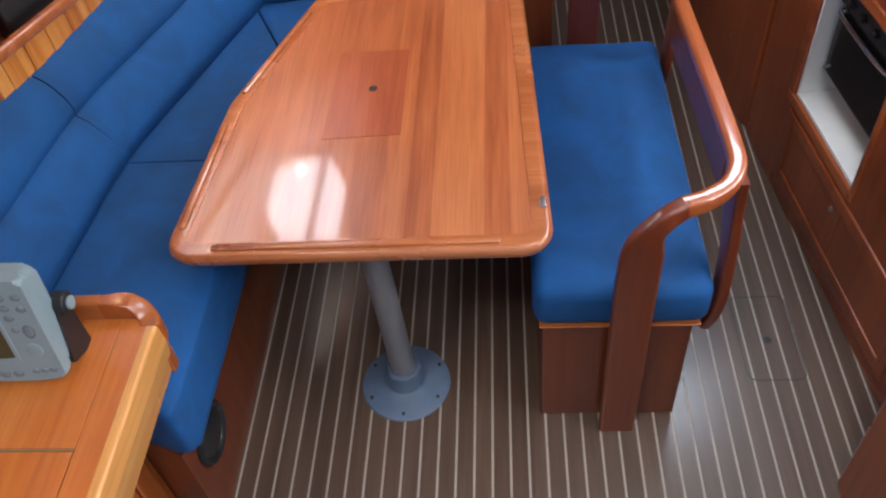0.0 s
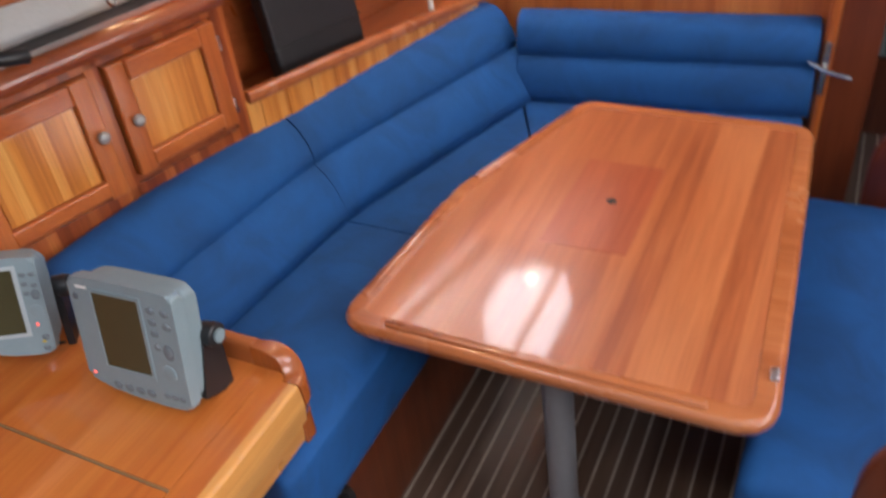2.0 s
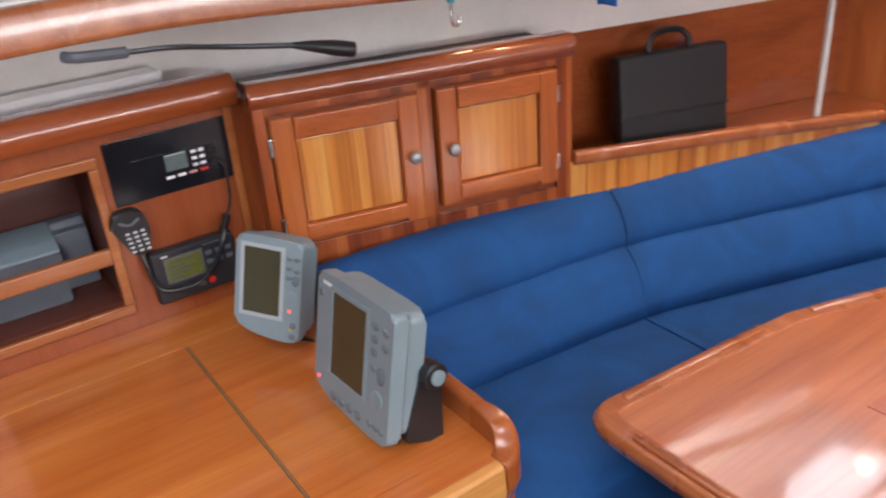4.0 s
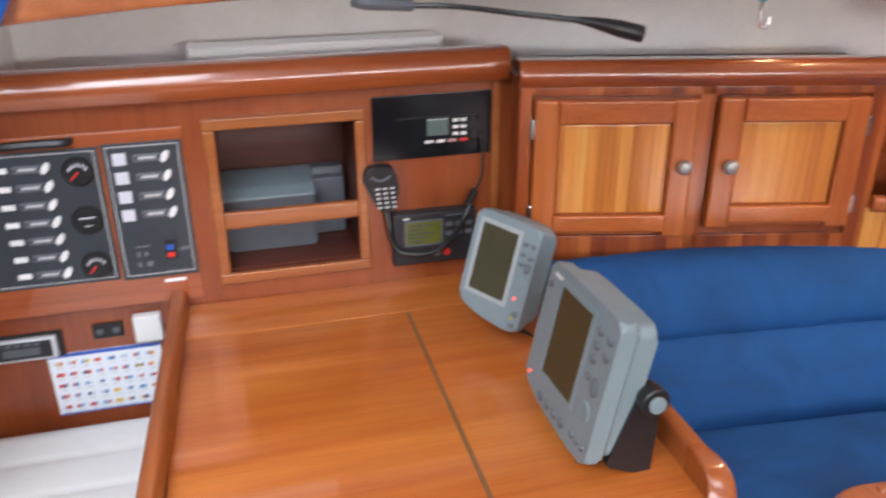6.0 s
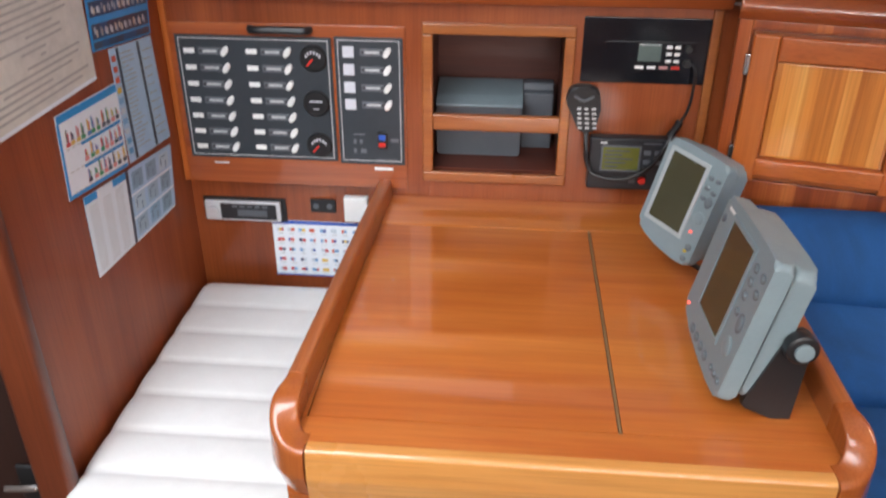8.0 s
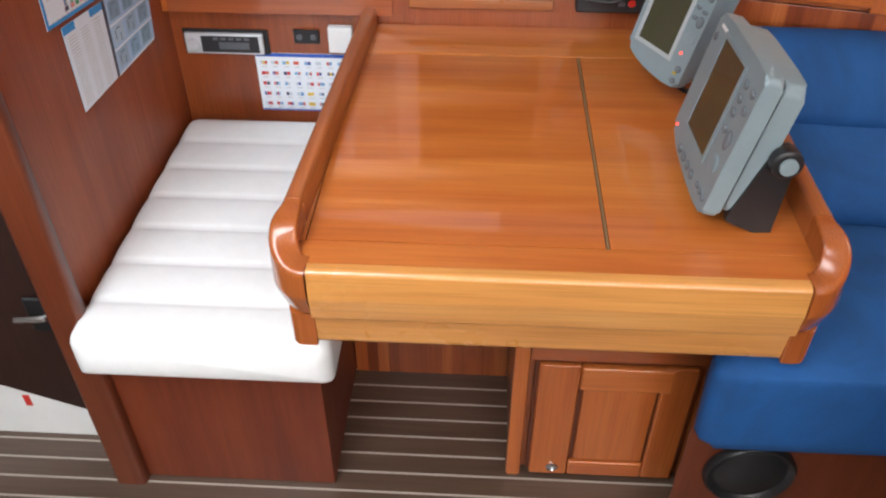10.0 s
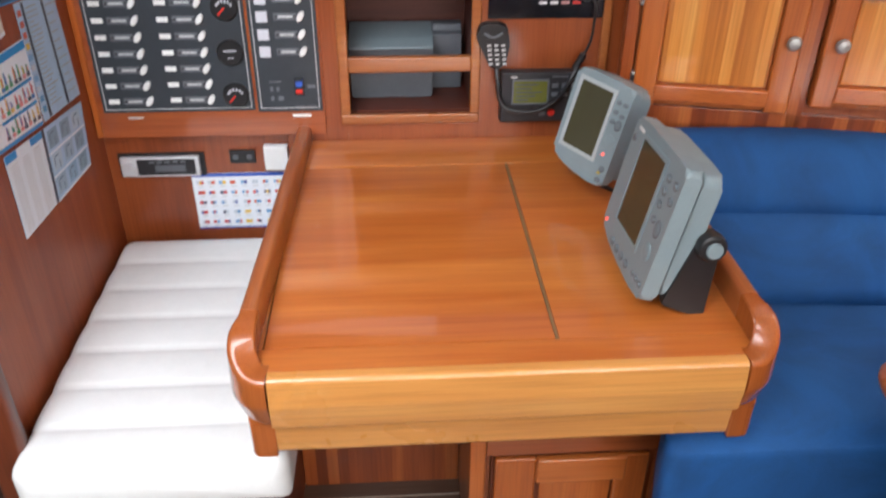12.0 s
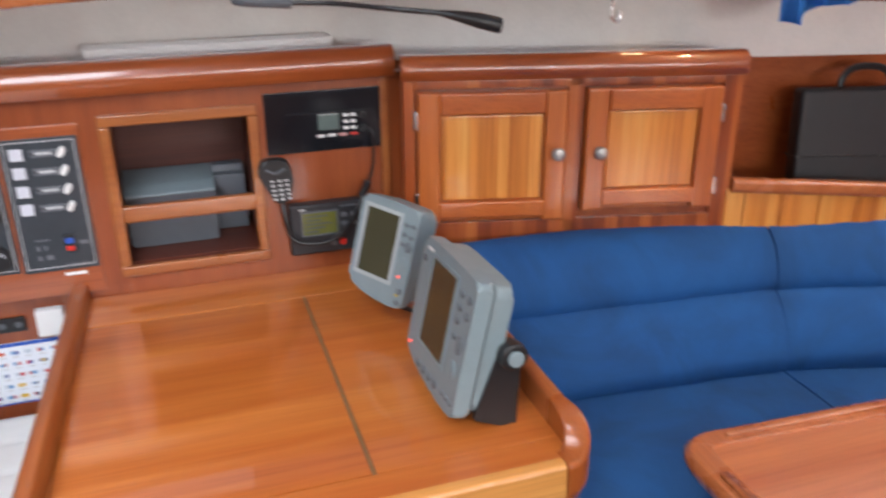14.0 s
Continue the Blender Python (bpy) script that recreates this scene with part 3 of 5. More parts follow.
part("door_panel", cube(-0.6305, 0.948, 0.062, -0.622, 1.094, 0.297, 0.006), DOOR_WOOD, dr, "raised panel")
single("footwell_panel", cube(-0.925, 0.437, 0.0, -0.905, 0.811, 0.587, 0.002), FACE_FRAME, "mahogany panel at the back of the footwell", "panel")
k = lathe(bmesh.new(), [(0.013, 0), (0.013, 0.004), (0.009, 0.006), (0.009, 0.003), (0.002, 0.003)], 0, 0, 0, 20, pose(-0.6165, 0.905, 0.042, 0, 90, 0))
part("ring_pull", k, CHROME, dr, "chrome push-button latch")

seat = thing("navigator_seat", -0.9, 0.23, 0, "navigator's box seat with a ribbed white vinyl cushion", "seat")
part("box", cube(-1.30, 0.0, 0, -0.575, 0.435, 0.406, 0.004), SEAT_WOOD, seat, "dark mahogany locker box")
c = bmesh.new()
RIBS, CX0, CX1 = 7, -1.258, -0.495
line, steps = [], 12
for k in range(RIBS * steps + 1):
    line.append((CX0 + (CX1 - CX0) * k / (RIBS * steps), 0.243, 0.467))
pad_sec = rounded([(-0.235, -0.060), (0.235, -0.060), (0.235, 0.044), (-0.235, 0.044)], [0.012, 0.012, 0.03, 0.03], 6)


def pad(t):
    """The cushion's section: dips between the ribs and rounds over at the front."""
    dip = 0.0065 * (1 - abs(math.sin(math.pi * t * RIBS)) ** 0.45)
    back = max(0.0, 1 - t * RIBS * 4)
    front = max(0.0, (t - (1 - 0.30 / RIBS)) / (0.30 / RIBS))
    sq = 1 - 0.02 * back - 0.10 * front ** 3
    return [(s * (sq if front else 1 - 0.006 * back), (v - dip * (1 if v > 0.02 else 0)) * (1 - 0.10 * back - 0.36 * front ** 2.5)) for s, v in pad_sec]


sweep(c, line, pad)
part("cushion", c, WHITE_VINYL, seat, "ribbed white vinyl cushion", 75)

# ---------------------------------------------------------------- saloon
table = thing("saloon_table", 0.0, 1.5, 0, "varnished cherry saloon table with tapered end on a grey metal pedestal", "table")
TZ = 0.70
OUT = [(-0.502, 1.444), (0.404, 1.444), (0.360, 2.57), (-0.290, 2.57), (-0.462, 2.02)]


def inset(points, d):
    out, n = [], len(points)
    for i, p in enumerate(points):
        p, a, b = Vector(p), Vector(points[i - 1]), Vector(points[(i + 1) % n])
        da, db = (a - p).normalized(), (b - p).normalized()
        out.append(tuple(p + (da + db).normalized() * d / math.sin(da.angle(db) / 2)))
    return out


b = bmesh.new()
prism(b, rounded(inset(OUT, 0.012), [0.05, 0.05, 0.05, 0.05, 0.1]), "z", TZ - 0.03, TZ - 0.001, 0.004)
part("tabletop", b, TABLE_WOOD, table)
rim_line = rounded(inset(OUT, 0.022), [0.055, 0.055, 0.05, 0.05, 0.12], 8)
b = bmesh.new()
sweep(b, [(x, y, TZ) for x, y in rim_line], rounded([(-0.022, -0.034), (-0.022, 0.0014), (0.016, 0.0014), (0.028, -0.012), (0.020, -0.034)][::-1], [0.006, 0.014, 0.012, 0.002, 0.004], 4), closed=True)
part("rim", b, TABLE_EDGE, table, "rounded solid timber edge", 60)
b = bmesh.new()
prism(b, [(-0.177, 1.848), (0.03, 1.856), (0.03, 2.240), (-0.172, 2.240)], "z", TZ - 0.004, TZ + 0.0004, 0.0005)
part("leaf_cover", b, wood("inset_veneer", (0.22, 0.036, 0.013), (0.36, 0.076, 0.027), (0.45, 0.112, 0.040), "y", 0, "x", 0.34, 0.85, seed=11.0, coat_rough=0.07), table, "redder inset cover of the bottle locker")
b = lathe(bmesh.new(), [(0.0125, 0), (0.0125, 0.0012), (0.008, 0.0012)], -0.061, 2.058, TZ, 20)
part("finger_hole", b, BLACK, table, "dark finger hole")
for (x0, y0), (x1, y1) in (((-0.472, 1.535), (-0.452, 1.930)), ((-0.428, 2.06), (-0.300, 2.47)), ((-0.385, 1.469), (0.285, 1.469))):
    b = bmesh.new()
    along = Vector((x1 - x0, y1 - y0)).normalized()
    side = Vector((-along.y, along.x)) * 0.0095
    a, c = Vector((x0, y0)), Vector((x1, y1))
    prism(b, rounded([tuple(a + side), tuple(a - side), tuple(c - side), tuple(c + side)], 0.009, 5), "z", TZ - 0.002, TZ + 0.0065, 0.003, 2)
    part("fiddle_strip", b, TABLE_EDGE, table, "slim raised strip along the edge", 60)
part("leaf_catch", cube(0.376, 1.566, TZ + 0.001, 0.392, 1.60, TZ + 0.009, 0.003), CHROME, table, "small chrome leaf catch")
PX, PY = -0.015, 1.553
b = lathe(bmesh.new(), [(0.036, 0.05), (0.036, 0.10), (0.0345, 0.105), (0.0345, 0.674)], PX, PY, 0, 28)
for v in b.verts:
    v.co.x -= 0.035 * max(0, v.co.z - 0.08)
part("pedestal", b, GREY_PAINT, table, "grey painted metal tube")
b = lathe(bmesh.new(), [(0.131, 0.0), (0.131, 0.005), (0.126, 0.009), (0.080, 0.019), (0.058, 0.030), (0.051, 0.050), (0.049, 0.085), (0.045, 0.089), (0.037, 0.089)], PX, PY, 0, 44)
foot = part("base", b, BLUE_GREY_PAINT, table, "round blue-grey metal foot screwed to the sole")
for k in range(6):
    a = radians(30 + 60 * k)
    part("screw", lathe(bmesh.new(), [(0.005, 0), (0.005, 0.003), (0.0025, 0.0035)], PX + 0.112 * math.cos(a), PY + 0.112 * math.sin(a), 0.0115, 10), BLACK, foot, "dark screw head")

# settee on the port side and along the forward bulkhead
base = thing("settee_base", -0.7, 2.0, 0, "dark mahogany plinth under the blue settee", "settee base")
b = bmesh.new()
prism(b, [(-1.35, 1.242), (-0.61, 1.242), (-0.61, 1.172), (-0.47, 1.115), (-0.46, 2.446), (-0.95, 2.99)], "z", 0, 0.372, 0.004)
part("side_plinth", b, MAHOGANY_DARK, base)
b = bmesh.new()
prism(b, [(-0.455, 2.45), (0.32, 2.45), (0.32, 2.99), (-0.94, 2.99)], "z", 0, 0.372, 0.004)
part("forward_plinth", b, MAHOGANY_DARK, base)

SEAT = 0.56


def seat_cushion(outline, label, extra=0.0):
    bm = bmesh.new()
    prism(bm, rounded(outline, 0.03, 4), "z", 0.374, SEAT, 0.035, 4)
    ob = single("seat_cushion", bm, BLUE, label, "cushion", "settee seat cushions", angle=70)
    return ob


seat_cushion([(-1.0, 1.24), (-0.61, 1.24), (-0.61, 1.172), (-0.43, 1.105), (-0.43, 1.944), (-0.98, 1.944)], "blue velour seat cushion on the port settee")
seat_cushion([(-0.98, 1.95), (-0.43, 1.95), (-0.43, 2.47), (-0.62, 2.86), (-0.9, 2.86)], "long blue velour seat cushion reaching into the corner")
seat_cushion([(-0.612, 2.86), (-0.424, 2.476), (0.315, 2.476), (0.315, 2.90)], "blue velour seat cushion along the forward bulkhead")


def back_cushion(pts, lean, height, label, thick=0.12):
    """A back cushion with one crease across, leaning outboard."""
    h = height
    face = [(-0.006, 0.0), (0.010, 0.012), (0.020, 0.045), (0.022, 0.10 * h / 0.3), (0.012, 0.145 * h / 0.3), (0.0, 0.160 * h / 0.3), (-0.010, 0.168 * h / 0.3), (-0.001, 0.177 * h / 0.3),
            (0.008, 0.195 * h / 0.3), (0.012, 0.225 * h / 0.3), (0.006, 0.265 * h / 0.3), (-0.008, 0.288 * h / 0.3), (-0.028, h), (-thick * 0.6, h + 0.004), (-thick, h - 0.015), (-thick, 0.0)]
    sec = [(s - lean * v / h, v) for s, v in face]
    bm = bmesh.new()
    n = len(pts)

    def at(t):
        k = min(1.0, min(t, 1 - t) * (n - 1) / 1.0)
        g = 1 - (1 - k) ** 2
        mid = (-thick * 0.5 - lean * 0.5, h * 0.5)
        return [(mid[0] + (s - mid[0]) * (0.982 + 0.018 * g), mid[1] + (v - mid[1]) * (0.988 + 0.012 * g)) for s, v in sec]
    sweep(bm, pts, at)
    for v in bm.verts:
        v.co += Vector((noise.noise(v.co * 8), noise.noise(v.co * 8 + Vector((5, 0, 0))), noise.noise(v.co * 8 + Vector((0, 5, 0))))) * 0.003
    return single("back_cushion", bm, BLUE, label, "cushion", "settee back cushions", angle=75)


ZB = SEAT - 0.008
port_back = smooth_line([(-0.85, 1.20, ZB), (-0.835, 1.45, ZB), (-0.785, 1.955, ZB), (-0.68, 2.33, ZB), (-0.528, 2.825, ZB)], 14)
back_cushion(port_back[:29], 0.160, 0.299, "blue velour back cushion behind the port settee")
back_cushion([port_back[28].lerp(port_back[29], 0.01), *port_back[29:]], 0.158, 0.299, "long blue velour back cushion under the shelf fiddle")
back_cushion(smooth_line([(-0.59, 2.775, ZB), (-0.1, 2.83, ZB), (0.325, 2.885, ZB)], 14), 0.03, 0.29, "blue velour back cushion against the forward bulkhead")

# centre bench
bench = thing("centre_bench", 0.58, 1.9, 0, "free-standing mahogany bench with a blue seat and bent timber rail", "bench")
part("box", cube(0.378, 1.442, 0, 0.745, 2.40, 0.420, 0.006), MAHOGANY_DARK, bench, "mahogany locker box")
part("top_edge", cube(0.370, 1.428, 0.4205, 0.760, 2.42, 0.4265, 0.0025), TABLE_EDGE, bench, "pale timber edge")
bc = cushion(0.356, 1.424, 0.427, 0.778, 2.455, 0.560, 0.035, 0.006)
single("bench_cushion", bc, BLUE, "thick blue velour cushion on the centre bench", "cushion", angle=75)



def end_frame(px, y, s):
    """A bent end frame: a flat post that curves over into the rail, and a leg under the rail's corner; s: the way towards the bench."""
    z = 0.822 if s > 0 else 0.795
    b = bmesh.new()

    def board(t):
        k = min(1.0, max(0.0, (t - 0.52) / 0.30))
        k = k * k * (3 - 2 * k)
        w, h = 0.048 - 0.024 * k, 0.015 + 0.003 * k
        return rounded([(-w, -h), (w, -h), (w, h), (-w, h)], 0.011, 4)
    pts = [(px, y, 0.0), (px, y, 0.2), (px, y, 0.4), (px, y - s * 0.004, 0.60), (px + 0.003, y - s * 0.004, z - 0.10), (px + 0.016, y, z - 0.042), (px + 0.046, y + s * 0.010, z - 0.008), (0.672, y + s * 0.036, z)]
    sweep(b, smooth_line(pts, 8), board, up=(0, 1, 0.02))
    part("post", b, BENCH_WOOD, bench, "bent mahogany post", 62)
    b = bmesh.new()
    leg_pts = [(0.800, y + s * 0.152, z - 0.008), (0.803, y + s * 0.138, z - 0.08), (0.805, y + s * 0.104, 0.62), (0.803, y + s * 0.084, 0.50), (0.795, y + s * 0.076, 0.42), (0.783, y + s * 0.074, 0.36)]

    def blade(t):
        w = 0.062 - 0.030 * min(1.0, t / 0.45) - 0.022 * max(0.0, (t - 0.6) / 0.4) ** 1.5
        return rounded([(-w, -0.013), (w, -0.013), (w, 0.013), (-w, 0.013)], 0.008, 3)
    sweep(b, smooth_line(leg_pts, 6), blade, up=(1, 0, 0))
    part("leg", b, BENCH_WOOD, bench, "curved mahogany leg under the rail's corner", 62)


end_frame(0.583, 1.40, 1)
end_frame(0.55, 2.475, -1)


def rail_section(t):
    k = min(1.0, min(t, 1 - t) / 0.22)
    h, w = 0.024 - 0.006 * k, 0.018 + 0.002 * k
    return rounded([(-w, -h), (w, -h), (w, h), (-w, h)], 0.013, 4)


b = bmesh.new()
rail_pts = [(0.662, 1.431, 0.822), (0.715, 1.452, 0.822), (0.762, 1.486, 0.823), (0.792, 1.535, 0.824), (0.801, 1.61, 0.826), (0.796, 1.85, 0.822), (0.790, 2.1, 0.812),
            (0.787, 2.27, 0.804), (0.778, 2.345, 0.800), (0.752, 2.395, 0.797), (0.71, 2.424, 0.795), (0.662, 2.442, 0.795)]
sweep(b, smooth_line(rail_pts, 7), rail_section)
part("rail", b, MAHOGANY_Y, bench, "varnished rounded rail", 62)
b = bmesh.new()
sweep(b, smooth_line([(0.801, 1.62, 0.75), (0.796, 1.85, 0.747), (0.79, 2.1, 0.738), (0.787, 2.26, 0.73)], 6), [(-0.009, -0.06), (0.009, -0.06), (0.009, 0.058), (-0.009, 0.058)])
part("rail_board", b, MAHOGANY_DARK, bench, "dark board under the rail")

# side lockers
lk = thing("side_locker", 0, 0, 0, "mahogany side locker with two framed honey-coloured doors", "locker", m=LOCKER)
b = bmesh.new()
box(b, -0.20, -0.085, 0.55, -0.012, 0.652, 1.2, 0.003)
part("body", b, MAHOGANY, lk)
b = bmesh.new()
for y0, z0, y1, z1 in ((-0.085, 0.8, -0.06, 1.2), (0.270, 0.8, 0.304, 1.2), (0.612, 0.8, 0.654, 1.2), (-0.06, 1.183, 0.612, 1.2), (-0.06, 0.8, 0.612, 0.882)):
    box(b, -0.012, y0, z0, 0.0, y1, z1, 0.002)
part("face_frame", b, FACE_FRAME, lk, "mahogany face frame")
b = bmesh.new()
prism(b, rounded([(-0.058, 1.2), (0.006, 1.2), (0.025, 1.224), (0.006, 1.254), (-0.058, 1.248)], [0, 0.01, 0.022, 0.022, 0.012], 6), "y", -0.088, 0.655, 0.006)
part("cap_rail", b, MAHOGANY_Y, lk, "rounded cap rail")
# shade behind the cap rail is painted in by the near-black timber
part("top_board", cube(-0.198, -0.08, 1.2005, -0.059, 0.64, 1.222, 0.001), SHADE_TIMBER, lk, "top board, coloured dark for the shade behind the rail")


def locker_door(y0, y1, z0, z1, knob_y, hinge_y):
    d = part("door", cube(-0.011, y0, z0, 0.004, y1, z1, 0.003), DOOR_WOOD, lk)
    w = 0.048
    for a0, c0, a1, c1, nm in ((y0, z0, y0 + w, z1, "stile"), (y1 - w, z0, y1, z1, "stile"), (y0 + w, z1 - w, y1 - w, z1, "rail"), (y0 + w * 0.9, z0 + 0.012, y1 - w * 0.9, z0 + 0.05, "rail")):
        fr = cube(0.002, a0, c0, 0.018 if nm == "stile" else 0.022, a1, c1, 0.005, 3)
        part(nm, fr, DOOR_WOOD if nm == "stile" else DOOR_WOOD_Y, d)
    part("panel", cube(0.003, y0 + w + 0.002, z0 + 0.052, 0.010, y1 - w - 0.002, z1 - w - 0.003, 0.004), HONEY, d, "honey-coloured panel of upright strips")
    k = lathe(bmesh.new(), [(0.006, 0.0), (0.006, 0.012), (0.013, 0.015), (0.015, 0.021), (0.011, 0.027), (0.003, 0.029)], 0, 0, 0, 18, pose(0.009, knob_y, 1.042, 0, 90, 0))
    part("knob", k, SATIN, d, "round satin metal knob")
    for z in (z0 + 0.05, z1 - 0.06):
        part("hinge", cube(0.0, hinge_y - 0.006, z - 0.02, 0.014, hinge_y + 0.006, z + 0.02, 0.002), CHROME, d, "metal hinge")


locker_door(-0.055, 0.267, 0.886, 1.178, 0.248, -0.058)
locker_door(0.309, 0.607, 0.904, 1.180, 0.341, 0.611)

# open shelf with fiddle forward of the lockers
sh = thing("open_shelf", 0, 0, 0, "open shelf with a slatted timber fiddle under the hull side", "shelf", m=LOCKER)
part("shelf_board", cube(-0.24, 0.642, 0.86, -0.008, 1.75, 0.875, 0.002), MAHOGANY_Y, sh)
b = bmesh.new()
sweep(b, [(0.000, 0.657, 0.951), (-0.002, 1.2, 0.915), (-0.004, 1.66, 0.877)], rounded([(-0.016, -0.018), (0.016, -0.018), (0.016, 0.016), (-0.016, 0.016)], 0.012, 4))
part("fiddle_rail", b, TABLE_EDGE, sh, "rounded timber fiddle rail")
for k in range(22):
    y = 0.648 + k * 0.0455
    part("slat", cube(-0.008, y, 0.72, 0.004 + 0.002 * (k % 2), y + 0.0445, 0.94 - 0.074 * (y - 0.65), 0.0015), HONEY, sh)

# galley front to starboard
gal = thing("galley_unit", 1.5, 2.0, 0, "dark mahogany galley unit with a white oven recess", "cabinet")
GA = pose(1.33, 1.20, 0, 0, 0, 5.5)
for nm, (y0, z0, y1, z1) in (("front_panel", (0.0, 0.0, 0.725, 0.9)), ("front_panel", (1.166, 0.0, 1.45, 0.9)), ("lower_panel", (0.7255, 0.0, 1.1655, 0.384)), ("upper_panel", (0.7255, 0.82, 1.1655, 0.9))):
    part(nm, cube(0.0, y0, z0, 0.025, y1, z1, 0.004, 2, GA), MAHOGANY, gal)
for y0, z0, y1, z1 in ((0.70, 0.346, 1.206, 0.382), (1.168, 0.383, 1.206, 0.83), (0.70, 0.83, 1.206, 0.865), (0.70, 0.383, 0.722, 0.83)):
    part("recess_moulding", cube(-0.008, y0, z0, 0.004, y1, z1, 0.005, 3, GA), MAHOGANY_Y, gal, "moulded frame round the recess")
for y0, z0, y1, z1 in ((0.30, 0.06, 0.345, 0.33), (1.12, 0.06, 1.165, 0.33), (0.345, 0.285, 1.12, 0.33), (0.345, 0.06, 1.12, 0.105)):
    part("drawer_moulding", cube(-0.007, y0, z0, 0.004, y1, z1, 0.005, 3, GA), MAHOGANY, gal, "raised frame of the drawer below the recess")
part("drawer_catch", lathe(bmesh.new(), [(0.009, 0), (0.009, 0.004), (0.003, 0.005)], 0, 0, 0, 14, GA @ pose(0.0, 0.78, 0.25, 0, -90, 0)), SATIN, gal, "small round drawer catch")
for x0, y0, z0, x1, y1, z1 in ((0.002, 0.726, 0.383, 0.55, 1.165, 0.396), (0.55, 0.726, 0.383, 0.565, 1.165, 0.82), (0.026, 0.711, 0.383, 0.55, 0.7255, 0.82), (0.002, 1.155, 0.397, 0.55, 1.1655, 0.82)):
    part("recess_lining", cube(x0, y0, z0, x1, y1, z1, 0.002, 2, GA), WHITE_PAINT, gal, "white lining of the oven recess")
part("worktop", cube(-0.01, 0.0, 0.9, 0.6, 1.46, 0.93, 0.006, 2, GA), WHITE_PAINT, gal, "pale worktop")
oven = thing("oven", 1.4, 2.1, 0.3, "black gimballed galley oven hanging in a white recess", "oven")
part("body", cube(0.048, 0.765, 0.50, 0.50, 1.128, 0.81, 0.008, 2, GA), BLACK, oven)
part("glass_door", cube(0.036, 0.772, 0.508, 0.0475, 1.122, 0.70, 0.006, 2, GA), GLOSS_BLACK, oven, "dark glass door")
part("hob_front", cube(0.030, 0.770, 0.735, 0.0475, 1.124, 0.80, 0.006, 2, GA), BLACK_PANEL, oven, "dark control strip")
for k in range(4):
    part("control_knob", lathe(bmesh.new(), [(0.013, 0), (0.013, 0.012), (0.010, 0.016)], 0, 0, 0, 16, GA @ pose(0.030, 0.83 + 0.075 * k, 0.767, 0, -90, 0)), BLACK, oven, "black control knob")
part("door_stud", lathe(bmesh.new(), [(0.006, 0), (0.006, 0.01), (0.003, 0.011)], 0, 0, 0, 12, GA @ pose(0.036, 1.10, 0.53, 0, -90, 0)), CHROME, oven, "small metal stud")
b = tube(bmesh.new(), [GA @ Vector(p) for p in ((0.045, 0.79, 0.717), (0.022, 0.80, 0.717), (0.016, 0.95, 0.717), (0.022, 1.09, 0.717), (0.045, 1.10, 0.717))], 0.006)
part("handle", b, CHROME, oven, "thin chrome handle bar")
ret = thing("galley_return", 1.5, 0.8, 0, "dark mahogany galley end beside the companionway", "cabinet")
b = bmesh.new()
prism(b, rounded([(1.13, 1.23), (1.325, 1.46), (2.0, 1.46), (2.0, 0.2), (1.13, 0.2)], [0.02, 0.02, 0, 0, 0.02], 4), "z", 0, 0.5, 0.006)
part("body", b, MAHOGANY, ret)
fc = thing("forward_cabinet", 1.4, 2.9, 0, "tall mahogany cabinet with a rounded edge beyond the galley", "cabinet")
b = bmesh.new()
prism(b, rounded([(1.19, 2.66), (1.9, 2.66), (1.9, 3.4), (1.05, 3.4)], [0.04, 0, 0, 0.03], 5), "z", 0, 1.5, 0.006)
part("body", b, MAHOGANY, fc)
part("keyhole", lathe(bmesh.new(), [(0.008, 0), (0.008, 0.003), (0.003, 0.003)], 0, 0, 0, 14, pose(1.146, 2.892, 0.26, 0, -90, 10.7)), CHROME, fc, "small metal keyhole")

# ---------------------------------------------------------------- instruments on the panelled front
WHITE_PLASTIC = plain("white_plastic", (0.80, 0.80, 0.78), 0.4, vary=0.04, scale=120)
# mahogany darkened in its colour for the shade inside the niche
NICHE_SHADE_WOOD = wood("niche_shaded_timber", (0.055, 0.011, 0.006), (0.095, 0.020, 0.010), (0.135, 0.031, 0.014), "y", rough=0.5, coat=0.1, seed=21.0)
PALE_LABEL = plain("pale_label", (0.60, 0.61, 0.66), 0.4, vary=0.1, scale=200)
LABEL = plain("printed_label", (0.55, 0.56, 0.56), 0.5, vary=0.15, scale=300)
FUSE_GREY = plain("fuse_holder_grey", (0.13, 0.14, 0.155), 0.45, vary=0.15, scale=200)
GREEN_LCD = plain("green_lcd", (0.115, 0.125, 0.024), 0.25, vary=0.2, scale=60, bump=0)
GREY_LCD = plain("grey_green_lcd", (0.10, 0.135, 0.125), 0.25, vary=0.12, scale=60, bump=0)
PINK = plain("pale_red_plastic", (0.62, 0.30, 0.28), 0.4)
RED = plain("red_plastic", (0.62, 0.03, 0.02), 0.35)
BLUE_PLASTIC = plain("blue_plastic", (0.03, 0.10, 0.45), 0.35)
SILVER = plain("silver_plastic", (0.66, 0.68, 0.70), 0.34, 0.35, 0.06, 120)
PAPER = plain("white_card", (0.80, 0.85, 0.90), 0.4, vary=0.04, scale=60, coat=0.3)
FRAME_WOOD = wood("niche_frame_timber", (0.22, 0.055, 0.014), (0.34, 0.105, 0.026), (0.44, 0.16, 0.042), "y", seed=12.0)


def led(name, colour, strength):
    m, nt, b = material(name)
    b.inputs["Base Color"].default_value = (*colour, 1)
    b.inputs["Emission Color"].default_value = (*colour, 1)
    b.inputs["Emission Strength"].default_value = strength
    return m


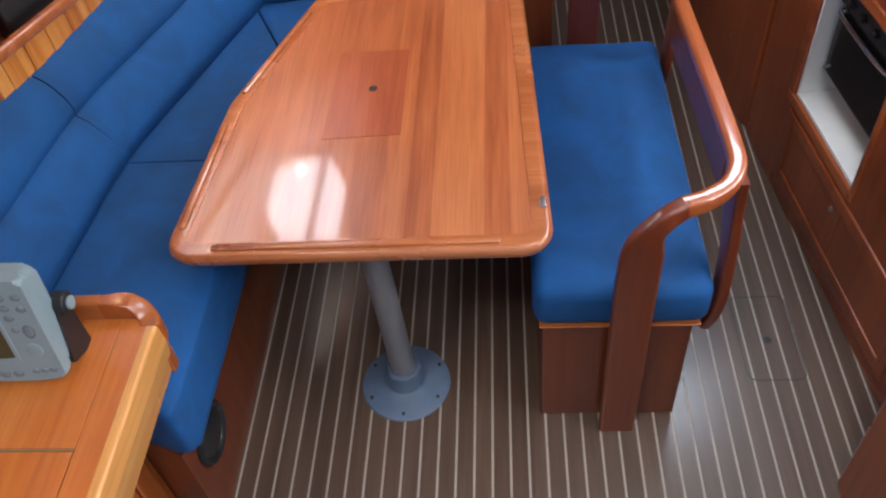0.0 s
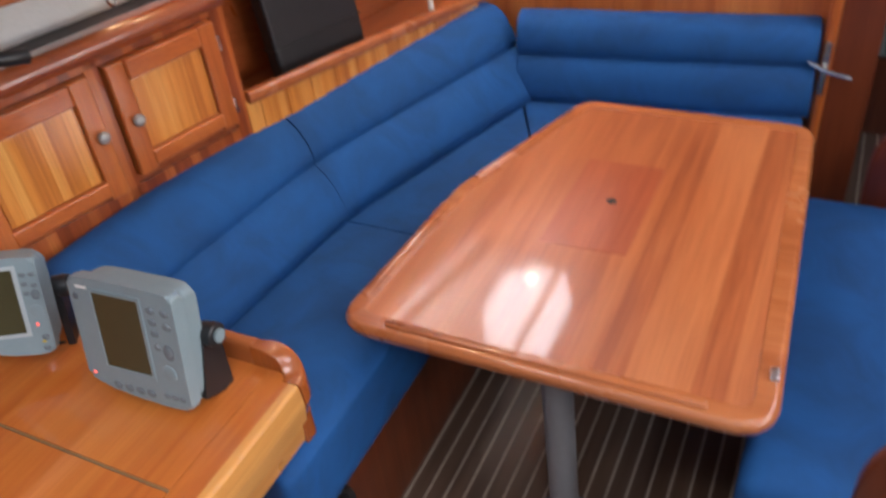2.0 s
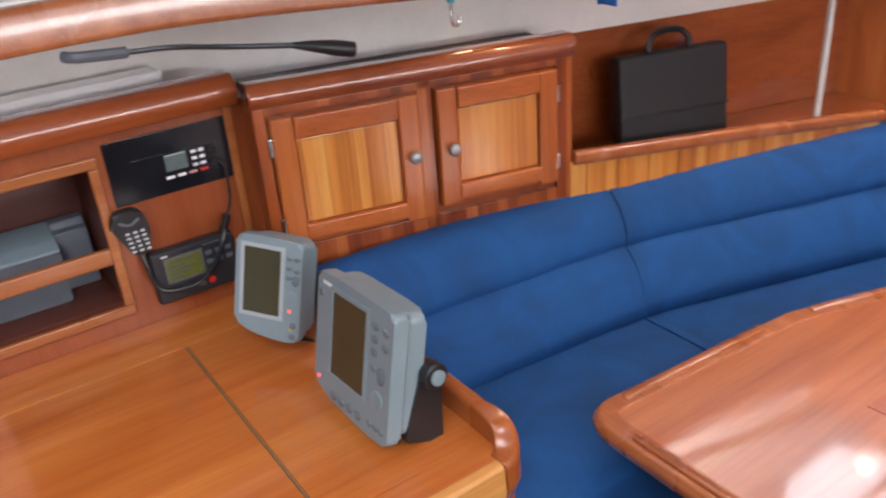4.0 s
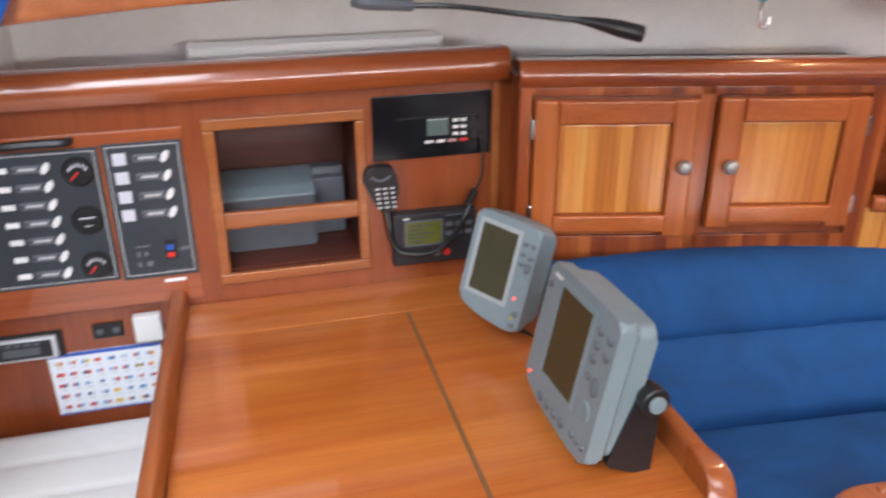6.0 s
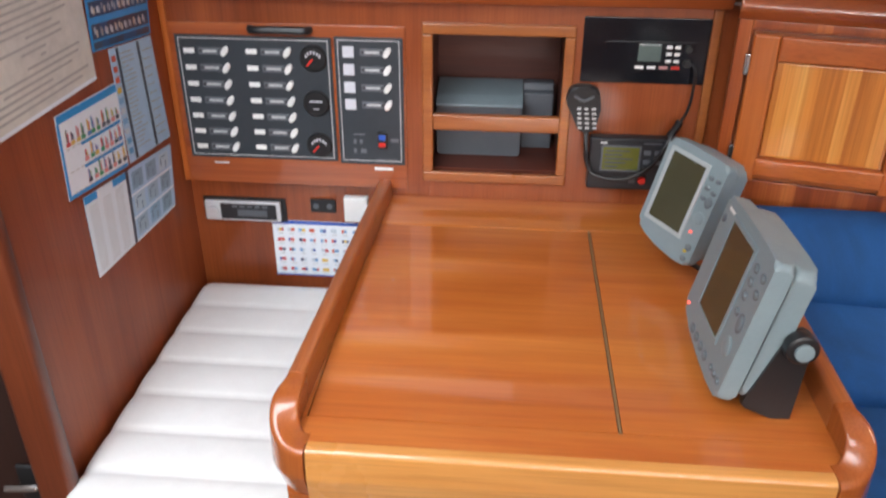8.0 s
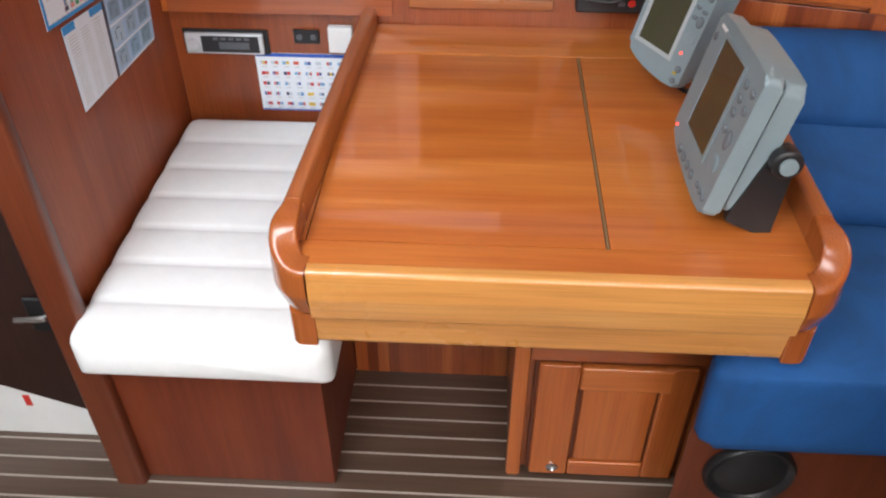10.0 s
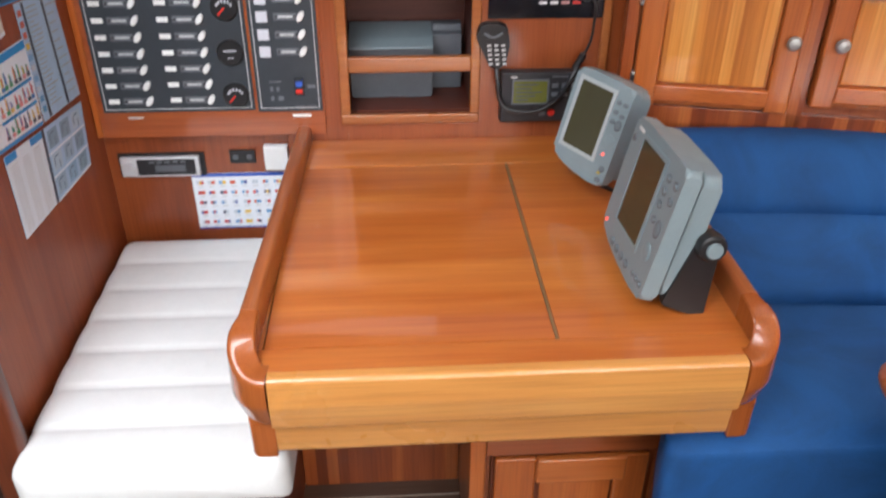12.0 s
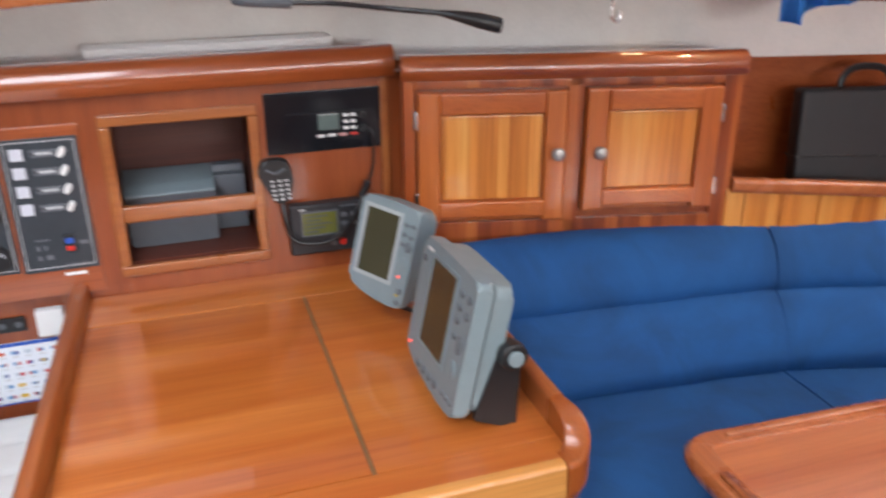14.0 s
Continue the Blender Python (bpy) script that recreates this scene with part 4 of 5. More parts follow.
DARK_INK = plain("dark_ink", (0.03, 0.04, 0.07), 0.4, coat=0.3)
RED_LED = led("red_led", (1.0, 0.10, 0.07), 1.6)


def printed(name, colours, rough=0.4):
    """Ink whose colour differs from patch to patch."""
    m, nt, b = material(name)
    geo = nt.nodes.new("ShaderNodeNewGeometry")
    r = ramp(nt, [(i / len(colours), c) for i, c in enumerate(colours)])
    r.color_ramp.interpolation = "CONSTANT"
    nt.links.new(geo.outputs["Random Per Island"], r.inputs[0])
    nt.links.new(r.outputs[0], b.inputs["Base Color"])
    b.inputs["Roughness"].default_value = rough
    b.inputs["Coat Weight"].default_value = 0.3
    return m


def wall_box(y0, z0, y1, z1, depth, bevel=0.001, lift=0.0, seg=2):
    return cube(NX + lift, y0, z0, NX + lift + depth, y1, z1, bevel, seg)


# hinged fascia with the two breaker panels
bp = thing("breaker_panel", NX, 0.27, 0.775, "dark grey electrical breaker panel on a mahogany fascia", "switch panel")
part("fascia", wall_box(0.014, 0.775, 0.522, 1.142, 0.006, 0.002), MAHOGANY_Y, bp, "mahogany fascia board")
F = 0.0062
PANEL_GREY = plain("dark_grey_enamel", (0.032, 0.039, 0.047), 0.42, vary=0.12, scale=90)
main = part("main_panel", wall_box(0.028, 0.838, 0.366, 1.117, 0.004, 0.0015, F), PANEL_GREY, bp, "dark grey metal panel")
sub = part("pump_panel", wall_box(0.372, 0.834, 0.518, 1.120, 0.004, 0.0015, F), PANEL_GREY, bp, "dark grey metal panel")


def outline_frame(y0, z0, y1, z1, w, parent, mat):
    b = bmesh.new()
    for a0, c0, a1, c1 in ((y0, z0, y1, z0 + w), (y0, z1 - w, y1, z1), (y0, z0 + w, y0 + w, z1 - w), (y1 - w, z0 + w, y1, z1 - w)):
        box(b, NX + F + 0.003, a0, c0, NX + F + 0.0046, a1, c1, 0)
    part("border_line", b, mat, parent, "thin pale printed border")


outline_frame(0.035, 0.845, 0.359, 1.111, 0.0016, main, LABEL)
outline_frame(0.379, 0.842, 0.511, 1.114, 0.0016, sub, LABEL)
P = F + 0.004


def wall_disc(y, z, r, depth, lift, n=20, ry=1.0):
    m = Matrix.Translation((NX + lift, y, z)) @ Matrix.Rotation(radians(90), 4, "Y") @ Matrix.Diagonal((1, ry, 1, 1))
    return lathe(bmesh.new(), [(r, 0), (r, depth * 0.6), (r * 0.9, depth)], 0, 0, 0, n, m)


def breaker_row(y, z, parent, square=False):
    if square:
        part("label_window", wall_box(y + 0.001, z - 0.012, y + 0.025, z + 0.012, 0.003, 0.001, P), PALE_LABEL, parent, "square pale label window")
        y += 0.0385
    else:
        part("label_window", wall_box(y, z - 0.0055, y + 0.024, z + 0.0055, 0.002, 0.0008, P), WHITE_PLASTIC, parent, "small white label")
        y += 0.033
    slot = part("fuse_slot", wall_box(y, z - 0.0075, y + 0.048, z + 0.0075, 0.002, 0.001, P), FUSE_GREY, parent, "grey label slot")
    part("lettering", wall_box(y + 0.010, z - 0.0022, y + 0.040, z + 0.0022, 0.0004, 0, P + 0.002), LABEL, parent, "worn printed label bar")
    for dy in (0.003, 0.0435):
        part("fuse_screw", wall_box(y + dy, z - 0.003, y + dy + 0.004, z + 0.003, 0.0006, 0, P + 0.002), BLACK, parent, "dark fuse screw")
    m = Matrix.Translation((NX + P, y + 0.057, z)) @ Matrix.Rotation(radians(-32), 4, "X") @ Matrix.Rotation(radians(90), 4, "Y") @ Matrix.Diagonal((1.25, 0.66, 1, 1))
    part("rocker", lathe(bmesh.new(), [(0.010, 0), (0.010, 0.004), (0.0085, 0.007), (0.004, 0.008)], 0, 0, 0, 14, m), WHITE_PLASTIC, parent, "white oval toggle")


for k in range(7):
    breaker_row(0.045, 1.083 - 0.0363 * k, main)
    breaker_row(0.181, 1.084 - 0.0362 * k, main)
for k, z in enumerate((1.089, 1.051, 1.012, 0.974)):
    breaker_row(0.389, z, sub, True)
for k, z in enumerate((1.073, 0.974, 0.877)):
    g = part("gauge", wall_disc(0.327, z, 0.029, 0.008, P, 28), BLACK, main, "round black gauge")
    b = bmesh.new()
    if k != 1:
        for q in range(6):
            a = radians(35 + 22 * q)
            cy, cz = 0.327 - 0.018 * math.cos(a), z - 0.004 + 0.018 * math.sin(a)
            box(b, NX + P + 0.0078, cy - 0.0016, cz - 0.0035, NX + P + 0.0086, cy + 0.0016, cz + 0.0035, 0)
    else:
        box(b, NX + P + 0.0078, 0.313, z + 0.004, NX + P + 0.0086, 0.341, z + 0.007, 0)
        box(b, NX + P + 0.0078, 0.321, z - 0.012, NX + P + 0.0086, 0.333, z - 0.010, 0)
    part("scale", b, PALE_LABEL, main, "pale gauge scale marks")
    if k != 1:
        m = Matrix.Translation((NX + P + 0.0088, 0.321, z - 0.006)) @ Matrix.Rotation(radians(48), 4, "X")
        part("needle", cube(-0.0005, -0.012, -0.0018, 0.0005, 0.008, 0.0018, 0, 2, m), RED, main, "red pointer")
rk = part("main_rocker", wall_box(0.459, 0.876, 0.480, 0.914, 0.008, 0.002, P), BLACK, sub)
part("rocker_half", wall_box(0.462, 0.896, 0.477, 0.908, 0.003, 0.001, P + 0.008), BLUE_PLASTIC, sub, "blue lens")
part("rocker_half", wall_box(0.462, 0.880, 0.477, 0.890, 0.003, 0.001, P + 0.008), RED, sub, "red lens")
b = bmesh.new()
for y, z, w, h in ((0.404, 0.905, 0.026, 0.003), (0.404, 0.888, 0.006, 0.010), (0.418, 0.888, 0.006, 0.010), (0.404, 0.866, 0.006, 0.010), (0.420, 0.866, 0.012, 0.010), (0.487, 0.893, 0.018, 0.008), (0.455, 0.846, 0.022, 0.003), (0.482, 0.846, 0.018, 0.003)):
    box(b, NX + P - 0.0004, y, z - h / 2, NX + P + 0.0006, y + w, z + h / 2, 0)
tagged(part("printed_symbol", b, FUSE_GREY, sub), "small printed symbols", kind="stuff")
b = tube(bmesh.new(), [(NX + 0.006, 0.195, 1.132), (NX + 0.022, 0.205, 1.133), (NX + 0.024, 0.26, 1.134), (NX + 0.022, 0.312, 1.133), (NX + 0.006, 0.322, 1.132)], 0.0085)
part("grab_handle", b, BLACK, bp, "black pull handle")
part("label_strip", wall_box(0.448, 0.819, 0.490, 0.826, 0.0008, 0, F), WHITE_PLASTIC, bp, "white label strip")
part("label_strip", wall_box(0.078, 0.822, 0.112, 0.826, 0.0008, 0, F), LABEL, bp, "faded label strip")

# niche with a timber frame and a retaining bar
ni = thing("open_niche", NX, 0.715, 0.80, "open mahogany niche with a timber frame and retaining bar", "niche")
b = bmesh.new()
for y0, z0, y1, z1 in ((0.558, 0.798, 0.876, 0.822), (0.558, 1.130, 0.876, 1.154)):
    box(b, NX + 0.0004, y0, z0, NX + 0.012, y1, z1, 0.004, 3)
for y0, y1 in ((0.558, 0.581), (0.854, 0.876)):
    box(b, NX + 0.0002, y0, 0.8215, NX + 0.0115, y1, 1.1295, 0.004, 3)
part("frame", b, FRAME_WOOD, ni, "lighter moulded frame")
part("retaining_bar", cube(NX - 0.012, 0.5735, 0.918, NX + 0.004, 0.8585, 0.955, 0.005, 3), FRAME_WOOD, ni, "retaining bar")
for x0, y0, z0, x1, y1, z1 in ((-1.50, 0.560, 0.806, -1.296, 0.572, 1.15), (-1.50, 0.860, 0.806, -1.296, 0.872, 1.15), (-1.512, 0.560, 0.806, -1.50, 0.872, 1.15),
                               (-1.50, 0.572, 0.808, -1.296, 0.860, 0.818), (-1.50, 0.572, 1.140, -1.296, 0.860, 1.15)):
    part("lining_board", cube(x0, y0, z0, x1, y1, z1, 0), NICHE_SHADE_WOOD, ni, "mahogany lining, darkened for the shade in the niche")
# one case in two greys: lit top and shaded base are put into the colours
CASE_GREY = plain("slate_grey_plastic", (0.165, 0.205, 0.225), 0.45, vary=0.08, scale=120)
dev = thing("grey_case", -1.38, 0.68, 0.8185, "grey plastic equipment case stowed in the niche", "case")
b = bmesh.new()
prism(b, rounded([(-1.485, 0.9365), (-1.371, 0.9365), (-1.373, 0.943), (-1.402, 0.957), (-1.485, 0.974)], [0, 0.003, 0.004, 0.02, 0.006], 4), "y", 0.5775, 0.776, 0.005, 3)
part("top", b, CASE_GREY, dev, "grey sloping top, coloured lighter where light falls")
b = bmesh.new()
prism(b, rounded([(0.580, 0.8185), (0.774, 0.8185), (0.776, 0.9355), (0.5775, 0.9355)], 0.006, 4), "x", -1.484, -1.376, 0.004)
part("base", b, DARK_GREY, dev, "grey base, coloured darker for the shade under the bar")
b = bmesh.new()
prism(b, rounded([(-1.485, 0.8185), (-1.432, 0.8185), (-1.432, 0.953), (-1.452, 0.956), (-1.456, 0.972), (-1.485, 0.974)], 0.004, 3), "y", 0.7775, 0.848, 0.003)
part("side_pack", b, DARK_GREY, dev, "stepped grey side pack set back")

# radios
r1 = thing("marine_radio", NX, 1.015, 1.036, "black panel with a recessed marine radio", "radio")
part("surround", wall_box(0.890, 1.037, 1.146, 1.173, 0.004, 0.002, 0.0005), GLOSS_BLACK, r1, "glossy black surround")
body = part("body", wall_box(0.936, 1.062, 1.122, 1.126, 0.0035, 0.003, 0.004, 3), GLOSS_BLACK, r1)
Q = 0.0075
part("screen", wall_box(1.004, 1.085, 1.050, 1.121, 0.001, 0.0004, Q), GREY_LCD, body, "grey-green display")
part("display_bar", wall_box(1.006, 1.1185, 1.048, 1.1200, 0.0005, 0, Q + 0.001), LABEL, body, "thin pale printed bar")
for i in range(2):
    for j in range(3):
        part("key", wall_box(1.060 + 0.0165 * i, 1.112 - 0.0145 * j, 1.0715 + 0.0165 * i, 1.1185 - 0.0145 * j, 0.002, 0.0008, Q), WHITE_PLASTIC, body, "small white key")
for i in range(4):
    part("key", wall_box(1.000 + 0.0245 * i, 1.0695, 1.0175 + 0.0245 * i, 1.0755, 0.002, 0.0008, Q), (WHITE_PLASTIC, WHITE_PLASTIC, PINK, RED)[i], body, "long key")
part("knob", wall_disc(1.104, 1.083, 0.0085, 0.010, Q), BLACK, body, "round tuning knob")
part("knob", wall_disc(1.103, 1.113, 0.0075, 0.010, Q), BLACK, body, "round volume knob")
mic = thing("fist_microphone", NX, 0.905, 0.935, "black fist microphone with white keys clipped on the panel", "microphone")
b = bmesh.new()
prism(b, rounded([(0.896, 0.934), (0.928, 0.934), (0.938, 0.985), (0.931, 1.034), (0.870, 1.034), (0.863, 1.002)], [0.012, 0.012, 0.03, 0.022, 0.022, 0.02], 5), "x", NX + 0.004, NX + 0.030, 0.007, 3)
part("body", b, BLACK, mic)
for i in range(3):
    for j in range(5):
        part("key", wall_box(0.8875 + 0.0155 * i + 0.0012 * (4 - j), 0.9425 + 0.0105 * j, 0.8960 + 0.0155 * i + 0.0012 * (4 - j), 0.9472 + 0.0105 * j, 0.002, 0.0008, 0.030), LABEL, mic, "small white key")
b = tube(bmesh.new(), [(NX + 0.031, 0.880, 1.014), (NX + 0.032, 0.900, 1.005), (NX + 0.031, 0.921, 1.014)], 0.003)
part("grille_ridge", b, DARK_GREY, mic)
r2 = thing("navtex_receiver", NX, 1.01, 0.802, "black receiver with a small green display", "radio")
part("body", wall_box(0.922, 0.804, 1.106, 0.924, 0.030, 0.005, 0.0006, 3), BLACK_PANEL, r2)
part("screen", wall_box(0.951, 0.852, 1.028, 0.904, 0.0012, 0.0004, 0.0306), GREEN_LCD, r2, "green display")
b = bmesh.new()
for k in range(5):
    box(b, NX + 0.0316, 0.956, 0.858 + 0.009 * k, NX + 0.0322, 0.985 + 0.038 * ((k * 7) % 5) / 5, 0.861 + 0.009 * k, 0)
tagged(part("display_print", b, DARK_INK, r2), "lines of dark print on the display", kind="stuff")
b = bmesh.new()
for a0, c0, a1, c1 in ((0.947, 0.848, 1.032, 0.852), (0.947, 0.904, 1.032, 0.908), (0.947, 0.852, 0.951, 0.904), (1.028, 0.852, 1.032, 0.904)):
    box(b, NX + 0.0302, a0, c0, NX + 0.033, a1, c1, 0.0006)
part("bezel", b, DARK_GREY, r2, "thin grey bezel")
for y, z in ((1.038, 0.893), (1.038, 0.872), (1.060, 0.893), (1.060, 0.872), (1.082, 0.893), (1.082, 0.872), (1.012, 0.826)):
    part("key", wall_box(y, z - 0.005, y + 0.014, z + 0.005, 0.003, 0.001, 0.0306), FUSE_GREY, r2, "dark key")
part("nameplate", wall_box(0.944, 0.911, 0.958, 0.915, 0.0006, 0, 0.0306), LABEL, r2, "small pale nameplate bar")
part("nameplate", wall_box(1.036, 0.912, 1.074, 0.915, 0.0006, 0, 0.0306), FUSE_GREY, r2, "faint printed bar")
part("red_key", wall_disc(1.040, 0.828, 0.0085, 0.004, 0.0306), RED, r2, "red alarm key")
c1 = bmesh.new()
tube(c1, [(NX + 0.018, 0.912, 0.936), (NX + 0.03, 0.913, 0.91), (NX + 0.038, 0.918, 0.87), (NX + 0.045, 0.933, 0.846), (NX + 0.05, 0.97, 0.838), (NX + 0.05, 1.01, 0.842), (NX + 0.045, 1.05, 0.868), (NX + 0.035, 1.08, 0.908), (NX + 0.02, 1.096, 0.938)], 0.0055)
single("microphone_cable", c1, BLACK, "black coiled lead hanging from the microphone", "cable")
c2 = bmesh.new()
tube(c2, [(NX + 0.018, 1.113, 1.085), (NX + 0.026, 1.121, 1.07), (NX + 0.022, 1.122, 1.03), (NX + 0.022, 1.118, 0.99), (NX + 0.02, 1.104, 0.955)], 0.0032)
tube(c2, [(NX + 0.02, 1.106, 0.962), (NX + 0.02, 1.100, 0.948), (NX + 0.02, 1.088, 0.928)], 0.0085)
single("radio_cable", c2, BLACK, "thin black lead with a moulded plug", "cable")
part_y = cube(NX + 0.0003, 1.144, 0.80, NX + 0.010, 1.163, 1.193, 0.003)
single("corner_moulding", part_y, FRAME_WOOD, "upright timber moulding at the end of the panel", "moulding")

# below the fascia
st = thing("car_stereo", NX, 0.133, 0.6780, "silver car stereo set into the mahogany front", "stereo")
part("sleeve", wall_box(0.0228, 0.6596, 0.2251, 0.7216, 0.004, 0.002, -0.0290), BLACK, st, "black sleeve")
face = part("face", wall_box(0.0300, 0.6647, 0.2139, 0.7155, 0.014, 0.004, -0.0250, 3), SILVER, st, "bright silver face")
part("display", wall_box(0.0690, 0.6705, 0.2045, 0.7110, 0.001, 0.0005, -0.0109), BLACK_PANEL, face, "dark display")
part("screen", wall_box(0.1102, 0.6789, 0.1814, 0.6962, 0.0006, 0, -0.0099), DARK_GREY, face, "grey segment display")
part("volume_knob", wall_disc(0.0513, 0.6901, 0.014, 0.010, -0.0110, 24), SILVER, face, "round silver knob")
for k in range(5):
    part("key", wall_box(0.0980 + 0.0183 * k, 0.7018, 0.1102 + 0.0183 * k, 0.7074, 0.0015, 0.0005, -0.0099), FUSE_GREY, face, "small grey key")
so = thing("twin_socket", NX, 0.32, 0.704, "small black twin socket", "socket")
part("plate", wall_box(0.2850, 0.6911, 0.3460, 0.7256, 0.008, 0.003, -0.0285), BLACK, so)
for y in (0.2993, 0.3318):
    part("socket_hole", wall_disc(y, 0.7084, 0.007, 0.002, -0.0204), DARK_GREY, so, "grey socket")
sw = thing("white_switch_box", NX, 0.40, 0.69, "white plastic switch box", "switch")
part("box", wall_box(0.3684, 0.6758, 0.4253, 0.7389, 0.022, 0.004, -0.0285, 3), WHITE_PLASTIC, sw)

FLAG_INK = printed("flag_inks", [(0.55, 0.02, 0.03), (0.75, 0.50, 0.05), (0.03, 0.08, 0.35), (0.62, 0.10, 0.05), (0.10, 0.32, 0.58), (0.04, 0.05, 0.12), (0.60, 0.03, 0.04), (0.55, 0.62, 0.68), (0.20, 0.42, 0.66)])
fl = thing("signal_flag_card", NX, 0.305, 0.5260, "laminated card of coloured signal flags", "card")
L0 = -0.0298
part("sheet", wall_box(0.1854, 0.5092, 0.4131, 0.6626, 0.0012, 0, L0), PAPER, fl)
part("title_band", wall_box(0.1865, 0.6535, 0.4121, 0.6621, 0.0005, 0, L0 + 0.0012), BLUE_PLASTIC, fl, "blue title band")
part("bottom_band", wall_box(0.1865, 0.5097, 0.4121, 0.5132, 0.0005, 0, L0 + 0.0012), BLUE_PLASTIC, fl, "blue bottom band")
b = bmesh.new()
for i in range(8):
    for j in range(5):
        y, z = 0.1956 + 0.0266 * i, 0.6342 - 0.0274 * j
        w = 0.012 + 0.006 * random.random()
        n = random.choice((1, 2, 2, 3, 3))
        for q in range(n):
            box(b, NX + L0 + 0.001, y + w * q / n, z - 0.001 * random.random(), NX + L0 + 0.0016, y + w * (q + 1) / n - 0.0006, z + 0.008, 0)
tagged(part("flag_print", b, FLAG_INK, fl), "rows of small coloured flags", kind="stuff")
b = bmesh.new()
for i in range(8):
    for j in range(5):
        y, z = 0.1976 + 0.0266 * i, 0.6261 - 0.0274 * j
        box(b, NX + L0 + 0.001, y, z, NX + L0 + 0.0015, y + 0.013, z + 0.002, 0)
tagged(part("caption_print", b, LABEL, fl), "faint caption bars", kind="stuff")

# cards on the aft bulkhead, given by corners (x, z): top near, top far, foot far, foot near
BLUE_INK = plain("cyan_ink", (0.02, 0.29, 0.66), 0.4, coat=0.3)
PALE_BLUE = plain("pale_blue_card", (0.40, 0.58, 0.76), 0.4, vary=0.1, scale=50, coat=0.3)
OLD_PAPER = plain("aged_paper", (0.62, 0.60, 0.54), 0.75, vary=0.16, scale=45)
PENCIL = plain("faint_print", (0.40, 0.39, 0.36), 0.7)
DIAGRAM_INK = plain("diagram_ink", (0.13, 0.20, 0.29), 0.5)
BOAT_INK = printed("boat_inks", [(0.03, 0.30, 0.12), (0.55, 0.04, 0.05), (0.05, 0.06, 0.10), (0.70, 0.50, 0.10), (0.05, 0.20, 0.50), (0.75, 0.25, 0.25)])
PHOTO_INK = printed("photo_inks", [(0.45, 0.50, 0.56), (0.30, 0.34, 0.40), (0.20, 0.22, 0.28), (0.55, 0.48, 0.38), (0.60, 0.62, 0.64)])


class Card:
    """A laminated card on the aft bulkhead; patches are placed by u, v from 0 to 1."""

    def __init__(self, label, corners, mat):
        self.c = [Vector((x, 0, z)) for x, z in corners]
        lo = min(z for _, z in corners)
        self.ob = thing("wall_card", corners[0][0], 0, lo, label, "card", "cards taped to the aft bulkhead")
        self.patches("sheet", [(0, 0, 1, 1)], mat, 0.0, "", 0.001)

    def at(self, u, v, y):
        tn, tf, ff, fn = self.c
        p = tn.lerp(tf, u).lerp(fn.lerp(ff, u), v)
        return Vector((p.x, y, p.z))

    def patches(self, name, rects, mat, lift, label="", thick=0.0004):
        b = bmesh.new()
        for u0, v0, u1, v1 in rects:
            lo = [b.verts.new(self.at(u, v, lift)) for u, v in ((u0, v0), (u1, v0), (u1, v1), (u0, v1))]
            hi = [b.verts.new(self.at(u, v, lift + thick)) for u, v in ((u0, v0), (u1, v0), (u1, v1), (u0, v1))]
            b.faces.new(hi)
            b.faces.new(lo[::-1])
            for i in range(4):
                b.faces.new((lo[i], lo[(i + 1) % 4], hi[(i + 1) % 4], hi[i]))
        ob = part(name, b, mat, self.ob, label)
        if len(rects) > 1:
            tagged(ob, label, kind="stuff")


rnd = random.Random(5)
a = Card("large sheet of grey paper with faint print", [(-0.57, 1.56), (-0.968, 1.56), (-0.957, 1.112), (-0.575, 1.112)], OLD_PAPER)
a.patches("faint_print", [(rnd.uniform(0.08, 0.6), v / 40, rnd.uniform(0.62, 0.96), v / 40 + 0.009) for v in range(3, 39)], PENCIL, 0.001, "rows of faint print")
a.patches("white_edge", [(0.0, 0.985, 1.0, 1.0)], PAPER, 0.0011, "white paper edge")
a = Card("card of coloured sailing boat silhouettes on white", [(-0.796, 1.097), (-1.022, 1.085), (-1.011, 0.920), (-0.783, 0.950)], PAPER)
a.patches("title_band", [(0.01, 0.01, 0.99, 0.10)], BLUE_INK, 0.001, "blue title band")
for r in ((0.0, 0.1, 0.035, 1.0), (0.3, 0.42, 0.97, 0.46), (0.3, 0.69, 0.97, 0.73), (0.035, 0.955, 0.99, 1.0)):
    a.patches("edge_band", [r], BLUE_INK, 0.001, "blue edge")
boats = []
for row, v in enumerate((0.40, 0.66, 0.92)):
    for k in range(11):
        if row and k < 3:
            continue
        u = 0.08 + 0.083 * k + rnd.uniform(-0.01, 0.01)
        h = rnd.uniform(0.12, 0.20)
        boats += [(u, v - 0.05, u + 0.062, v), (u + 0.012, v - h, u + 0.032, v - 0.055), (u + 0.036, v - h * 0.8, u + 0.05, v - 0.055)]
a.patches("boat_print", boats, BOAT_INK, 0.001, "rows of small boat silhouettes")
a.patches("caption_print", [(0.08 + 0.08 * k, v, 0.13 + 0.08 * k, v + 0.015) for k in range(11) for v in (0.42, 0.69, 0.94)], LABEL, 0.001, "caption bars")
NIGHT_INK = printed("night_inks", [(0.015, 0.05, 0.13), (0.03, 0.06, 0.12), (0.05, 0.05, 0.09), (0.02, 0.08, 0.20)])
a = Card("blue card with rows of small photographs", [(-0.977, 1.312), (-1.235, 1.290), (-1.210, 1.130), (-0.963, 1.158)], BLUE_INK)
ROWS = (0.17, 0.45, 0.70, 0.90)
